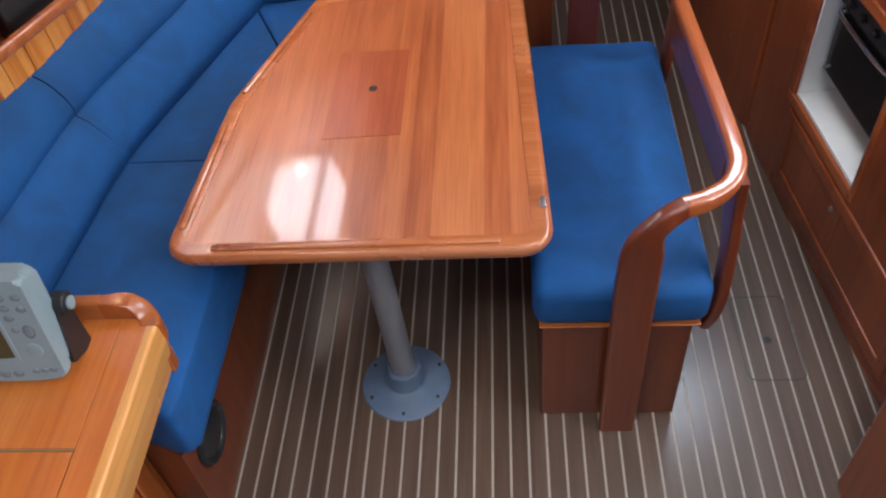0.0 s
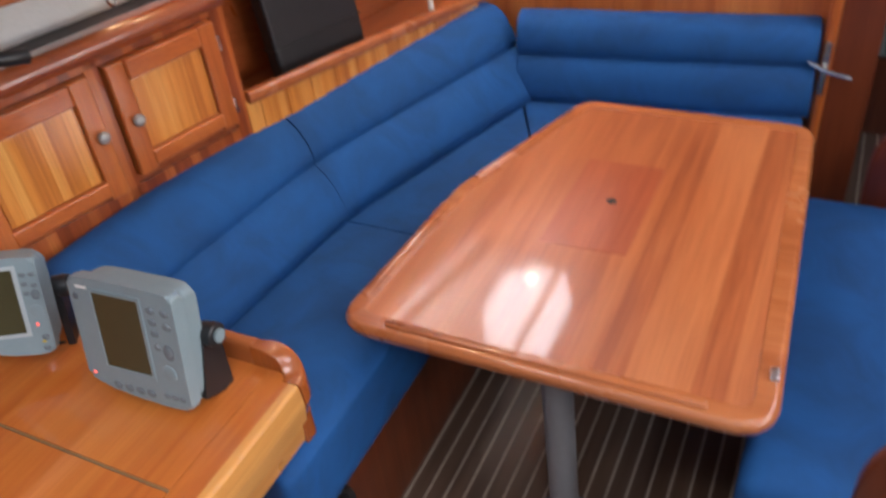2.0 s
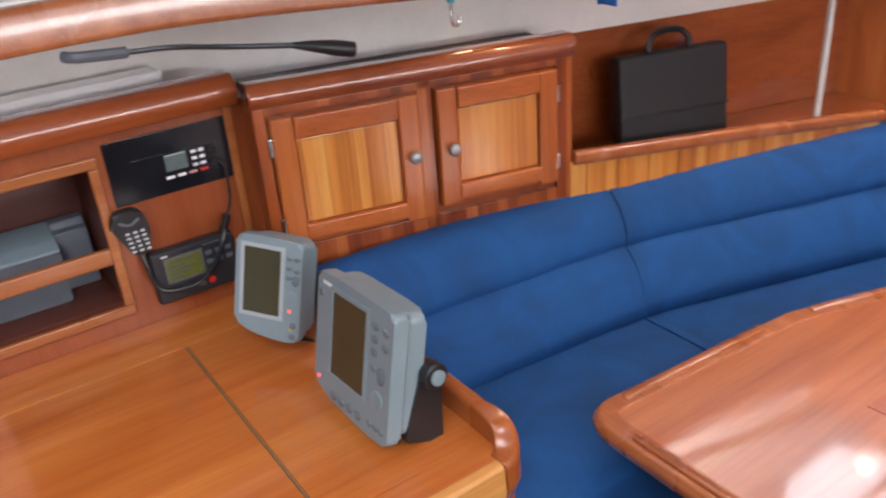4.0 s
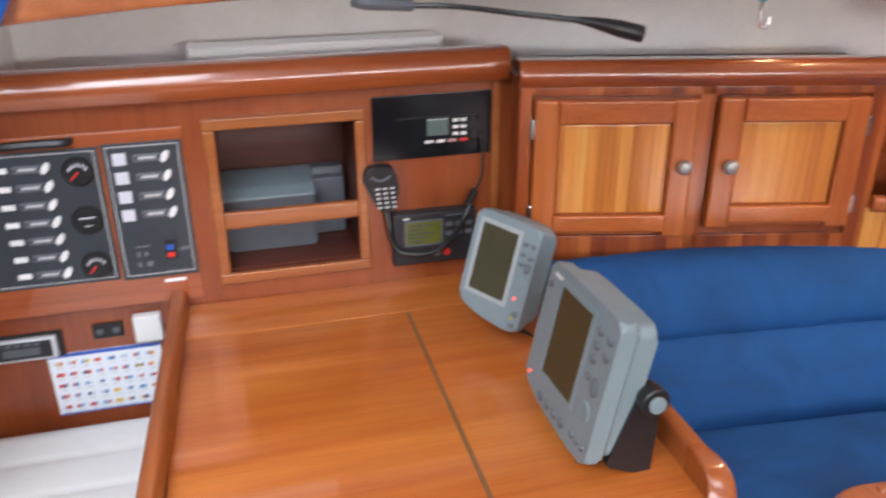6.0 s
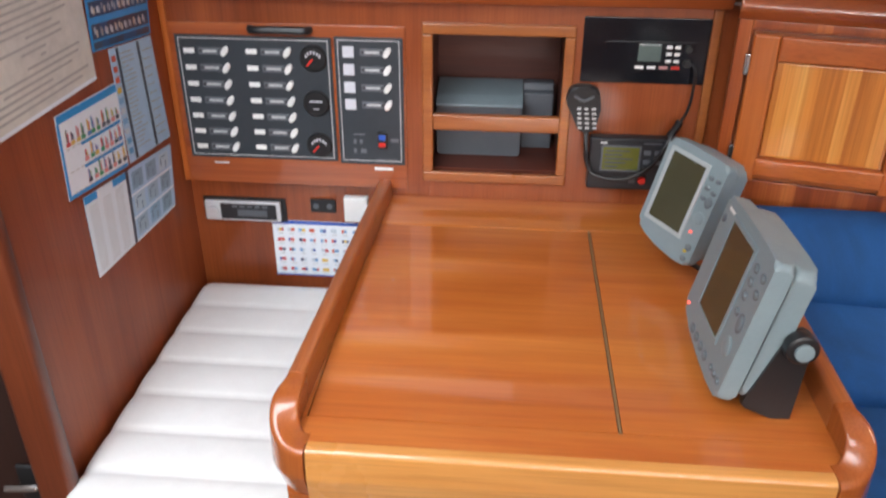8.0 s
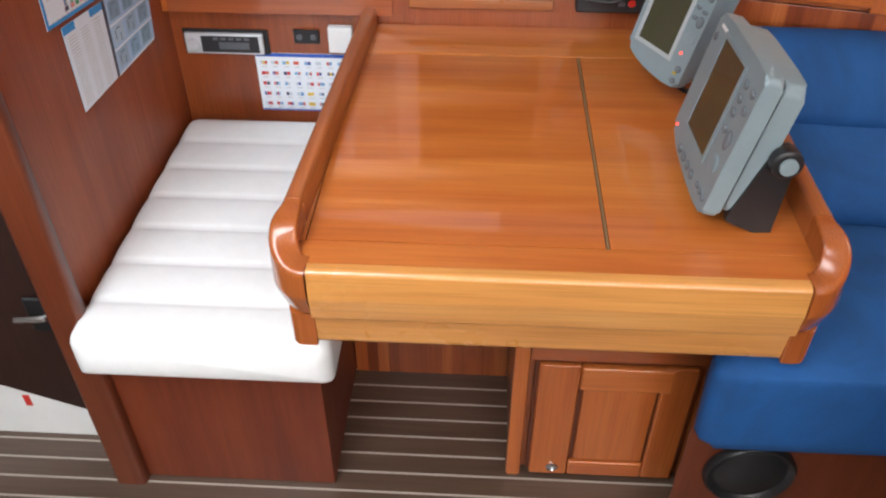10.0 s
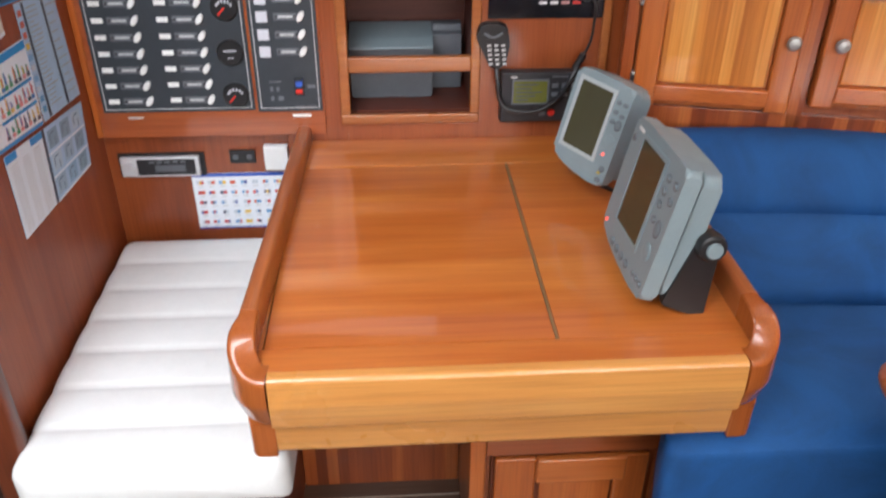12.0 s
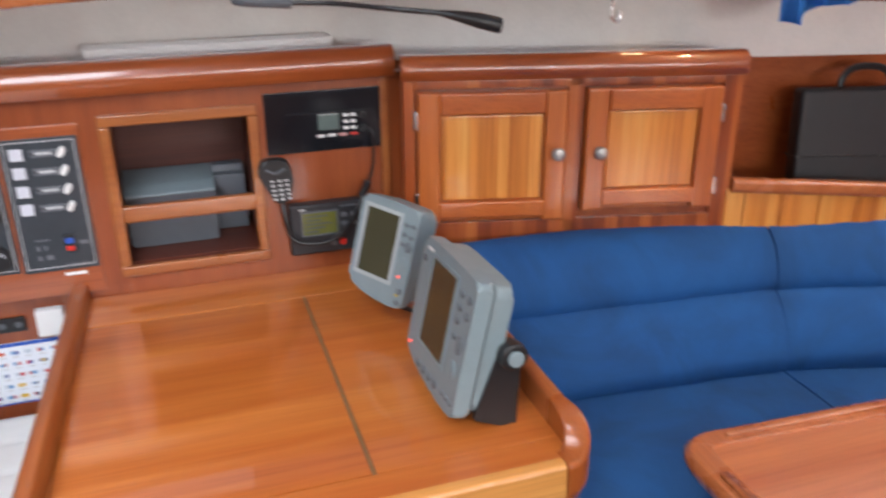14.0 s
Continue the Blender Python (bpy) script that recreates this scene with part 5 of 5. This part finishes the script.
a.patches("photo_print", [(0.03 + 0.118 * k, v, 0.15 + 0.118 * k, v + (0.17 if v < 0.8 else 0.08)) for k in range(8) for v in ROWS], NIGHT_INK, 0.001, "rows of dark photographs")
a.patches("caption_print", [(u, v + dv, u + 0.024, v + dv + 0.075) for k in range(11) for v in ROWS[:3] for u, dv in ((0.06 + 0.08 * k + rnd.uniform(-0.012, 0.012), rnd.uniform(0.02, 0.06)), (0.085 + 0.08 * k, 0.07))], PHOTO_INK, 0.0014, "pale figures")
a = Card("tall pale blue card of printed tables", [(-1.02, 1.148), (-1.207, 1.127), (-1.222, 0.90), (-1.02, 0.92)], PALE_BLUE)
for u in (0.14, 0.62):
    a.patches("dark_column", [(u, 0.01, u + 0.055, 0.99)], DARK_INK, 0.001, "dark column bar")
a.patches("figure_print", [(0.02, 0.06 + 0.09 * k, 0.11, 0.11 + 0.09 * k) for k in range(10)], FLAG_INK, 0.001, "small coloured marks")
a.patches("text_print", [(u, 0.06 + 0.04 * k, u + rnd.uniform(0.15, 0.33), 0.068 + 0.04 * k) for k in range(22) for u in (0.22, 0.71) if u < 0.5 or k % 2], PENCIL, 0.001, "rows of small print")
a = Card("pair of pale cards with printed columns and diagrams", [(-0.825, 0.936), (-1.216, 0.885), (-1.189, 0.748), (-0.820, 0.775)], PALE_BLUE)
a.patches("sheet_half", [(0.0, 0.0, 0.42, 1.0)], PAPER, 0.001, "whiter half sheet")
for u0, u1 in ((0.0, 0.12), (0.28, 0.42)):
    a.patches("title_patch", [(u0, 0.0, u1, 0.09)], BLUE_INK, 0.0014, "blue title patch")
a.patches("divider", [(0.42, 0.0, 0.45, 1.0)], DARK_INK, 0.0014, "dark divider")
a.patches("diagram_print", [(0.48 + 0.17 * i, 0.06 + 0.32 * j, 0.61 + 0.17 * i, 0.30 + 0.32 * j) for i in range(3) for j in range(3)], printed("diagram_inks", [(0.22, 0.36, 0.48), (0.34, 0.48, 0.60), (0.46, 0.60, 0.70), (0.26, 0.44, 0.62)]), 0.001, "small diagrams")
a.patches("diagram_line", [r for i in range(3) for j in range(3) for r in ((0.50 + 0.17 * i, 0.12 + 0.32 * j, 0.509 + 0.17 * i, 0.24 + 0.32 * j), (0.515 + 0.17 * i, 0.10 + 0.32 * j, 0.565 + 0.17 * i, 0.118 + 0.32 * j), (0.561 + 0.17 * i, 0.19 + 0.32 * j, 0.57 + 0.17 * i, 0.30 + 0.32 * j))], DIAGRAM_INK, 0.0016, "darker strokes of the diagrams")
a.patches("pale_border", [(0.45, 0.02 + 0.32 * j, 0.99, 0.05 + 0.32 * j) for j in range(1, 4)], PAPER, 0.0014, "pale borders between the diagrams")
a.patches("text_print", [(u, 0.14 + 0.035 * k, u + 0.085, 0.15 + 0.035 * k) for k in range(24) for u in (0.03, 0.16, 0.29)], LABEL, 0.0014, "columns of print bars")


# ---------------------------------------------------------------- displays on the chart table
YELLOW_KEY = plain("yellow_key", (0.45, 0.33, 0.05), 0.5)


def keys_below(key, cx, gap, hw, hh, sx, sw):
    """The lower keys, the indicator and the card catch of the larger display."""
    for j in range(3):
        key(cx - gap * 0.25 + gap * 0.25 * j, -hh + 0.022, 0.006, 0.004, KEY_GREY)
    key(-hw + 0.018, -hh + 0.034, 0.0028, 0.0028, RED_LED, "indicator", "lit red indicator")
    key(-hw + 0.016, hh - 0.04, 0.006, 0.007, DARK_GREY, "card_catch", "dark catch")
    for j in range(4):
        key(sx - sw * 0.36 + sw * 0.25 * j, -hh + 0.018, 0.008, 0.006, KEY_GREY)


def display(label, m, w, h, sx, sz, sw, sh, bracket, knob_side, frame_mat):
    """A marine display: face towards -y of the pose m, screen middle at (sx, sz) from the face's middle."""
    t = thing("marine_display", 0, 0, 0, label, "display", "marine displays on the chart table", m=m)
    hw, hh = w / 2, h / 2
    face = [(-hw, -hh + 0.022), (-hw * 0.55, -hh + 0.006), (0, -hh - 0.001), (hw * 0.55, -hh - 0.004), (hw, -hh), (hw, hh - 0.004), (hw * 0.5, hh), (-hw * 0.5, hh + 0.001), (-hw, hh - 0.003)]
    b = bmesh.new()
    prism(b, rounded(face, [0.012, 0.1, 0.1, 0.1, 0.012, 0.012, 0.1, 0.1, 0.012], 5), "y", -0.018, 0.010, 0.008, 3)
    case = part("case", b, GREY_CASE, t)
    b = bmesh.new()
    prism(b, rounded([(x * 0.90, z * 0.90) for x, z in face], [0.02, 0.1, 0.1, 0.1, 0.02, 0.02, 0.1, 0.1, 0.02], 5), "y", 0.009, 0.017, 0.002)
    part("rear_shell", b, GREY_CASE, t)
    b = bmesh.new()
    prism(b, rounded([(x * 0.94, z * 0.94) for x, z in face], 0.02, 4), "y", 0.016, 0.050, 0.008)
    part("back_housing", b, GREY_CASE, t)
    b = bmesh.new()
    q = 0.008
    for x0, z0, x1, z1 in ((sx - sw / 2 - q, sz - sh / 2 - q, sx + sw / 2 + q, sz - sh / 2), (sx - sw / 2 - q, sz + sh / 2, sx + sw / 2 + q, sz + sh / 2 + q),
                           (sx - sw / 2 - q, sz - sh / 2, sx - sw / 2, sz + sh / 2), (sx + sw / 2, sz - sh / 2, sx + sw / 2 + q, sz + sh / 2)):
        box(b, x0, -0.0205, z0, x1, -0.0165, z1, 0.0012)
    part("screen_frame", b, frame_mat, case, "paler raised screen frame")
    part("screen", cube(sx - sw / 2, -0.0188, sz - sh / 2, sx + sw / 2, -0.0176, sz + sh / 2, 0), LCD, case, "dark blank screen")
    part("brand_bar", cube(-hw * 0.84, -0.0186, hh - 0.022, -hw * 0.84 + 0.03, -0.0178, hh - 0.016, 0), WHITE_PLASTIC, case, "small white bar")
    gap = hw - (sx + sw / 2 + q)
    cx = sx + sw / 2 + q + gap / 2

    def key(x, z, rx, rz, mat=GREY_CASE, nm="key", lb="grey rubber key"):
        k = lathe(bmesh.new(), [(1, 0), (1, 0.002), (0.8, 0.0035), (0.3, 0.004)], 0, 0, 0, 14, Matrix.Translation((x, -0.0178, z)) @ Matrix.Rotation(radians(90), 4, "X") @ Matrix.Diagonal((rx, rz, 1, 1)))
        part(nm, k, mat, case, lb)
        if mat is KEY_GREY:
            # dark disc shifted down and left paints the key's shadow
            k = lathe(bmesh.new(), [(1.32, 0), (1.32, 0.0012), (1.0, 0.0016)], 0, 0, 0, 14, Matrix.Translation((x - 0.0006, -0.0178, z - 0.0012)) @ Matrix.Rotation(radians(90), 4, "X") @ Matrix.Diagonal((rx, rz, 1, 1)))
            part("key_surround", k, DARK_GREY, case, "dark offset disc, painted shade below a key")
    ks = 0.62 if w < 0.2 else 1.0
    for j in range(3):
        key(cx - gap * 0.22, sz + sh * 0.42 - 0.022 * j * h / 0.23, 0.0075 * ks, 0.0055 * ks, KEY_GREY)
    for j in range(2):
        key(cx + gap * 0.22, sz + sh * 0.42 - 0.026 * j * h / 0.23, 0.0075 * ks, 0.0055 * ks, KEY_GREY)
    if w < 0.2:
        key(cx + gap * 0.18, sz + sh * 0.10, 0.006, 0.008, KEY_GREY)
        key(cx, sz - sh * 0.16, 0.012, 0.012)
        key(cx - gap * 0.1, sz - sh * 0.38, 0.0028, 0.0028, RED_LED, "indicator", "lit red indicator")
        key(cx + gap * 0.15, -hh + 0.034, 0.005, 0.005, KEY_GREY)
        key(cx + gap * 0.02, -hh + 0.024, 0.004, 0.003, YELLOW_KEY, "yellow_key", "small yellow key")
        key(cx + gap * 0.1, -hh + 0.011, 0.005, 0.004, KEY_GREY)
    else:
        key(cx + gap * 0.12, sz - sh * 0.10, 0.009, 0.012, KEY_GREY)
        key(cx - gap * 0.22, sz - sh * 0.06, 0.006, 0.005, KEY_GREY)
        key(cx, sz - sh * 0.40, 0.016, 0.016)
        keys_below(key, cx, gap, hw, hh, sx, sw)
    # bracket: two black arms and a foot, knobs on the sides
    by, foot = (0.068 if w > 0.2 else 0.078), bracket
    for s in (-1, 1):
        x0 = s * (hw * 0.82 + 0.003)
        arm = bmesh.new()
        prism(arm, rounded([(by - (0.045 if w > 0.2 else 0.002), foot + 0.012), (by + 0.035, foot - 0.004), (by + 0.012, 0.022), (by - 0.022, 0.022)], [0.006, 0.006, 0.022, 0.022], 5), "x", min(x0, x0 + s * 0.016), max(x0, x0 + s * 0.016), 0.004)
        part("bracket_arm", arm, BLACK, t, "black plastic mounting arm")
    b = bmesh.new()
    box(b, -hw * 0.8, by - (0.03 if w > 0.2 else -0.006), foot + 0.002, hw * 0.8, by + 0.025, foot + 0.016, 0.004)
    part("bracket_foot", b, BLACK, t)
    for s in (-1, 1):
        mk = Matrix.Translation((s * (hw * 0.82 + 0.014), by - 0.005, 0.0)) @ Matrix.Rotation(radians(90 * s), 4, "Y")
        kn = part("clamp_knob", lathe(bmesh.new(), [(0.022, 0), (0.024, 0.006), (0.023, 0.02), (0.018, 0.024)], 0, 0, 0, 20, mk), BLACK, t, "black clamp knob")
        part("knob_cap", lathe(bmesh.new(), [(0.0135, 0.0235), (0.0135, 0.028), (0.011, 0.0295)], 0, 0, 0, 18, mk), GREY_CASE, kn, "pale grey knob cap")
    return t


KEY_GREY = plain("rubber_key_grey", (0.15, 0.18, 0.195), 0.55, vary=0.1, scale=200)
PALE_FRAME = plain("pale_grey_plastic", (0.38, 0.42, 0.43), 0.4, vary=0.05, scale=150)
display("large grey marine display on a black bracket", pose(-0.674, 1.102, 0.894, -12.5, -2.5, 1.5), 0.244, 0.235, -0.011, 0.016, 0.108, 0.152, -0.132, 1, GREY_CASE)
display("smaller grey marine display turned towards the seat", pose(-0.969, 1.077, 0.911, -15, 4.5, 35), 0.144, 0.200, -0.013, 0.011, 0.080, 0.131, -0.148, 1, PALE_FRAME)

# ---------------------------------------------------------------- along the port side, above the lockers
pad = thing("white_light_bar", -1.39, 0.8, 1.243, "long white plastic light bar lying behind the cap rail", "light bar")
part("housing", cube(-1.425, 0.55, 1.2035, -1.365, 1.06, 1.269, 0.004, 3), WHITE_PLASTIC, pad)
for y0, y1 in ((0.546, 0.556), (1.054, 1.064)):
    part("end_cap", cube(-1.427, y0, 1.2035, -1.363, y1, 1.271, 0.003), WHITE_PLASTIC, pad)
lamp = thing("chart_lamp", -1.09, 0.85, 1.38, "black flexible gooseneck chart lamp under the window beam", "lamp")
b = tube(bmesh.new(), [(-1.0900, 0.8390, 1.3845), (-1.0724, 0.8565, 1.3833), (-1.0697, 0.8917, 1.3807), (-1.0717, 0.9362, 1.3771)], 0.0100)
part("grip", b, DARK_GREY, lamp, "dark grey grip")
b = tube(bmesh.new(), [(-1.0710, 0.9317, 1.3772), (-1.0391, 1.0036, 1.3773), (-0.9728, 1.0859, 1.3728), (-0.9190, 1.1742, 1.3664)], 0.0048)
part("gooseneck", b, BLACK, lamp, "flexible black stem")
b = bmesh.new()
hp = [Vector((-0.9212, 1.1714, 1.3669)), Vector((-0.9100, 1.2071, 1.3603)), Vector((-0.8978, 1.2498, 1.3504)), Vector((-0.8948, 1.2756, 1.3435))]
sweep(b, smooth_line(hp, 4), lambda t: ring(0.0052 + 0.0088 * min(1, t * 1.7), 12))
part("lamp_head", b, BLACK, lamp, "flared black lamp head")
hk = thing("cord_hook", -0.95, 1.535, 1.34, "turquoise cord with a metal hook hanging from the beam", "hook")
TURQ = plain("turquoise_cord", (0.05, 0.45, 0.55), 0.6, vary=0.25, scale=400)
part("cord", tube(bmesh.new(), [(-0.9981, 1.5350, 1.4326), (-0.9649, 1.5350, 1.4077), (-0.9483, 1.5284, 1.3845), (-0.9467, 1.5267, 1.3786)], 0.0075), TURQ, hk, "turquoise cord")
part("hook", tube(bmesh.new(), [(-0.9467, 1.5267, 1.3811), (-0.9458, 1.5250, 1.3562), (-0.9450, 1.5267, 1.3396), (-0.9450, 1.5350, 1.3330), (-0.9450, 1.5433, 1.3388), (-0.9450, 1.5450, 1.3513)], 0.0032), CHROME, hk, "bent wire hook")


def curtain(x, y, z0, z1, width, label, yaw, seed, lift):
    rn = random.Random(seed)
    m = pose(x, y, 0, 0, 0, yaw)
    cols, rows = 40, 10
    b = bmesh.new()
    grid = []
    for j in range(rows + 1):
        v = j / rows
        row = []
        for i in range(cols + 1):
            u = i / cols
            fold = 0.018 * math.sin(u * 22 + 0.8 * math.sin(v * 3) + seed) * (0.5 + 0.5 * v)
            hem = (0.016 * math.sin(u * 8 + seed) + 0.006 * math.sin(u * 19) + lift * max(0.0, u - 0.35) ** 1.4) * v
            row.append(b.verts.new(m @ Vector((fold, (u - 0.5) * width * (1 - 0.15 * v), z1 + (z0 - z1) * v + hem))))
        grid.append(row)
    for j in range(rows):
        for i in range(cols):
            b.faces.new((grid[j][i], grid[j][i + 1], grid[j + 1][i + 1], grid[j + 1][i]))
    bmesh.ops.solidify(b, geom=list(b.faces), thickness=0.002)
    single("curtain", b, CURTAIN, label, "curtain", "blue window curtains", angle=80)


CURTAIN = cloth("blue_curtain", (0.09, 0.36, 0.80), 0.2)
ct = CURTAIN.node_tree
glow_through = node(ct, "ShaderNodeBsdfTranslucent", Color=(0.10, 0.42, 0.90, 1))
half_mix = node(ct, "ShaderNodeMixShader", Fac=0.5)
ct.links.new(ct.nodes["Principled BSDF"].outputs[0], half_mix.inputs[1])
ct.links.new(glow_through.outputs[0], half_mix.inputs[2])
ct.links.new(half_mix.outputs[0], ct.nodes["Material Output"].inputs["Surface"])
curtain(-1.045, 0.277, 1.342, 1.68, 0.267, "bright blue gathered curtain at the aft window", 0, 1, 0.30)
curtain(-0.895, 1.979, 1.327, 1.68, 0.19, "bright blue gathered curtain at the forward window", SLANT, 4, 0.1)

case = thing("briefcase", 0, 0, 0, "slim black leatherette briefcase standing on the open shelf", "briefcase", m=LOCKER @ pose(-0.10, 1.020, 0.8755, 0, -7, -2))
part("shell", cube(-0.035, -0.165, 0.0, 0.02, 0.165, 0.262, 0.012, 4), plain("black_leatherette", (0.012, 0.012, 0.014), 0.5, vary=0.25, scale=300, bump=0.3), case)
b = bmesh.new()
box(b, -0.0375, -0.167, 0.10, 0.0225, 0.167, 0.104, 0.001)
part("seam", b, BLACK, case)
b = sweep(bmesh.new(), smooth_line([(-0.008, -0.062, 0.258), (-0.008, -0.058, 0.285), (-0.008, -0.03, 0.308), (-0.008, 0.03, 0.308), (-0.008, 0.058, 0.285), (-0.008, 0.062, 0.258)], 5), ring(0.0085, 8), up=(1, 0, 0))
part("handle", b, BLACK, case, "black carrying handle")
rp = bmesh.new()
tube(rp, [LOCKER @ Vector(p) for p in ((-0.03, 1.445, 0.90), (-0.04, 1.455, 1.05), (-0.06, 1.475, 1.25), (-0.09, 1.505, 1.5))], 0.009)
single("white_line", rp, plain("white_braid", (0.62, 0.60, 0.55), 0.7, vary=0.2, scale=500, bump=0.3), "thick white braided line hanging behind the fiddle", "rope")

# downlights, lit; the one over the settee is unseen, added as fill
LAMP_GLASS = led("warm_lamp_glass", (1.0, 0.80, 0.55), 45.0)
for x, y, z, where in ((-0.62, 1.93, 1.86, "in the headliner, unseen, added to light the settee"), (-1.06, 1.70, 1.4278, "under the window sill")):
    dl = thing("downlight", x, y, z, "small round lit halogen downlight " + where, "lamp", "halogen downlights")
    part("bezel", lathe(bmesh.new(), [(0.035, 0.008), (0.035, 0.0195), (0.024, 0.0195), (0.022, 0.010)], x, y, z, 24), CHROME, dl, "chrome bezel")
    part("lens", lathe(bmesh.new(), [(0.021, 0.009), (0.021, 0.014), (0.010, 0.015)], x, y, z, 20), LAMP_GLASS, dl, "glowing warm lens")
x, y = -0.64, 2.955
# body of the added lamp that makes the glint on the table
rl = thing("glint_lamp", x, 3.0, 1.785, "small unseen lamp added on the forward bulkhead for the table's glint", "lamp")
part("bracket", cube(x - 0.012, y + 0.012, 1.82, x + 0.012, 2.999, 1.845, 0.003), CHROME, rl, "chrome bracket")
part("shade", lathe(bmesh.new(), [(0.026, 0.0), (0.028, 0.004), (0.022, 0.05), (0.010, 0.06)], x, y, 1.79, 24), CHROME, rl, "small chrome shade")
part("lens", lathe(bmesh.new(), [(0.022, 0.002), (0.022, 0.008), (0.012, 0.009)], x, y, 1.786, 20), LAMP_GLASS, rl, "glowing warm lens")

# latch on the door post
la = thing("door_latch", 0.37, 2.92, 0.70, "small chrome door catch on the post", "latch")
part("plate", cube(0.338, 2.901, 0.63, 0.358, 2.9075, 0.80, 0.002), CHROME, la)
part("bolt", tube(bmesh.new(), [(0.30, 2.895, 0.735), (0.35, 2.885, 0.718), (0.40, 2.875, 0.71), (0.425, 2.873, 0.705)], 0.007), CHROME, la)

# black round loudspeaker on the settee plinth
ve = thing("loudspeaker", -0.46, 1.242, 0.18, "round black loudspeaker on the settee plinth", "loudspeaker")
rim = part("rim", lathe(bmesh.new(), [(0.083, 0), (0.083, 0.010), (0.078, 0.017), (0.070, 0.013), (0.066, 0.008)], 0, 0, 0, 32, pose(-0.469, 1.242, 0.262, 0, 90, 0)), BLACK, ve)
part("grille", lathe(bmesh.new(), [(0.0655, 0.006), (0.055, 0.013), (0.03, 0.018), (0.01, 0.0195)], 0, 0, 0, 28, pose(-0.469, 1.242, 0.262, 0, 90, 0)), BLACK, ve, "domed dark grille")

# hatch in the sole
ha = thing("floor_hatch", 1.06, 1.68, 0, "flush floor hatch with rounded corners and a finger hole", "hatch")
HX = [(0.975, 1.545), (1.14, 1.545), (1.14, 1.85), (0.975, 1.85)]
b = bmesh.new()
sweep(b, [(x, y, 0.0) for x, y in rounded(HX, 0.03, 5)], [(-0.0014, -0.001), (0.0014, -0.001), (0.0014, 0.0006), (-0.0014, 0.0006)], closed=True)
part("joint", b, BLACK, ha, "dark joint line")
part("finger_hole", lathe(bmesh.new(), [(0.012, 0), (0.012, 0.0012), (0.007, 0.0012)], 1.057, 1.685, 0, 18), BLACK, ha, "dark finger hole")

# beyond the aft bulkhead: a white kick panel and a door coloured dark for shade, with its handle
kick = bmesh.new()
prism(kick, [(-0.05, 0.0), (-1.4, 0.0), (-1.4, 0.62), (-0.05, 0.06)], "x", -0.70, -0.675, 0.002)
single("kick_panel", kick, WHITE_PAINT, "white panel low down behind the aft bulkhead", "panel")
ad = thing("aft_cabin_door", -0.66, -0.5, 0.05, "mahogany aft cabin door, coloured dark for shade, with a metal handle", "door")
b = bmesh.new()
prism(b, [(-0.055, 0.075), (-1.4, 0.635), (-1.4, 1.86), (-0.055, 1.86)], "x", -0.70, -0.665, 0.003)
part("leaf", b, SHADE_TIMBER, ad)
part("handle_plate", cube(-0.666, -0.16, 0.36, -0.656, -0.085, 0.45, 0.006, 3), BLACK, ad, "black lock plate")
part("handle", tube(bmesh.new(), [(-0.657, -0.105, 0.425), (-0.635, -0.105, 0.425), (-0.628, -0.115, 0.425), (-0.626, -0.165, 0.422)], 0.007), CHROME, ad, "metal lever")
tg = single("red_tag", cube(-0.6755, -0.27, 0.10, -0.6735, -0.255, 0.135, 0.0005), RED, "small red tag on the white panel", "tag")

# ---------------------------------------------------------------- teak planks of the sole, last
plank_mesh = bpy.data.meshes.new("plank")
pb = cube(-0.0218, -1.55, -0.0014, 0.0218, 4.55, 0.0, 0)
finish(pb)
pb.to_mesh(plank_mesh)
pb.free()
plank_mesh.materials.append(TEAK)
for k in range(-19, 37):
    ob = new("plank", plank_mesh)
    ob.parent = floor
    ob.location = Vector((-0.31 + 0.025 + 0.05 * k, 0, 0)) - floor.location
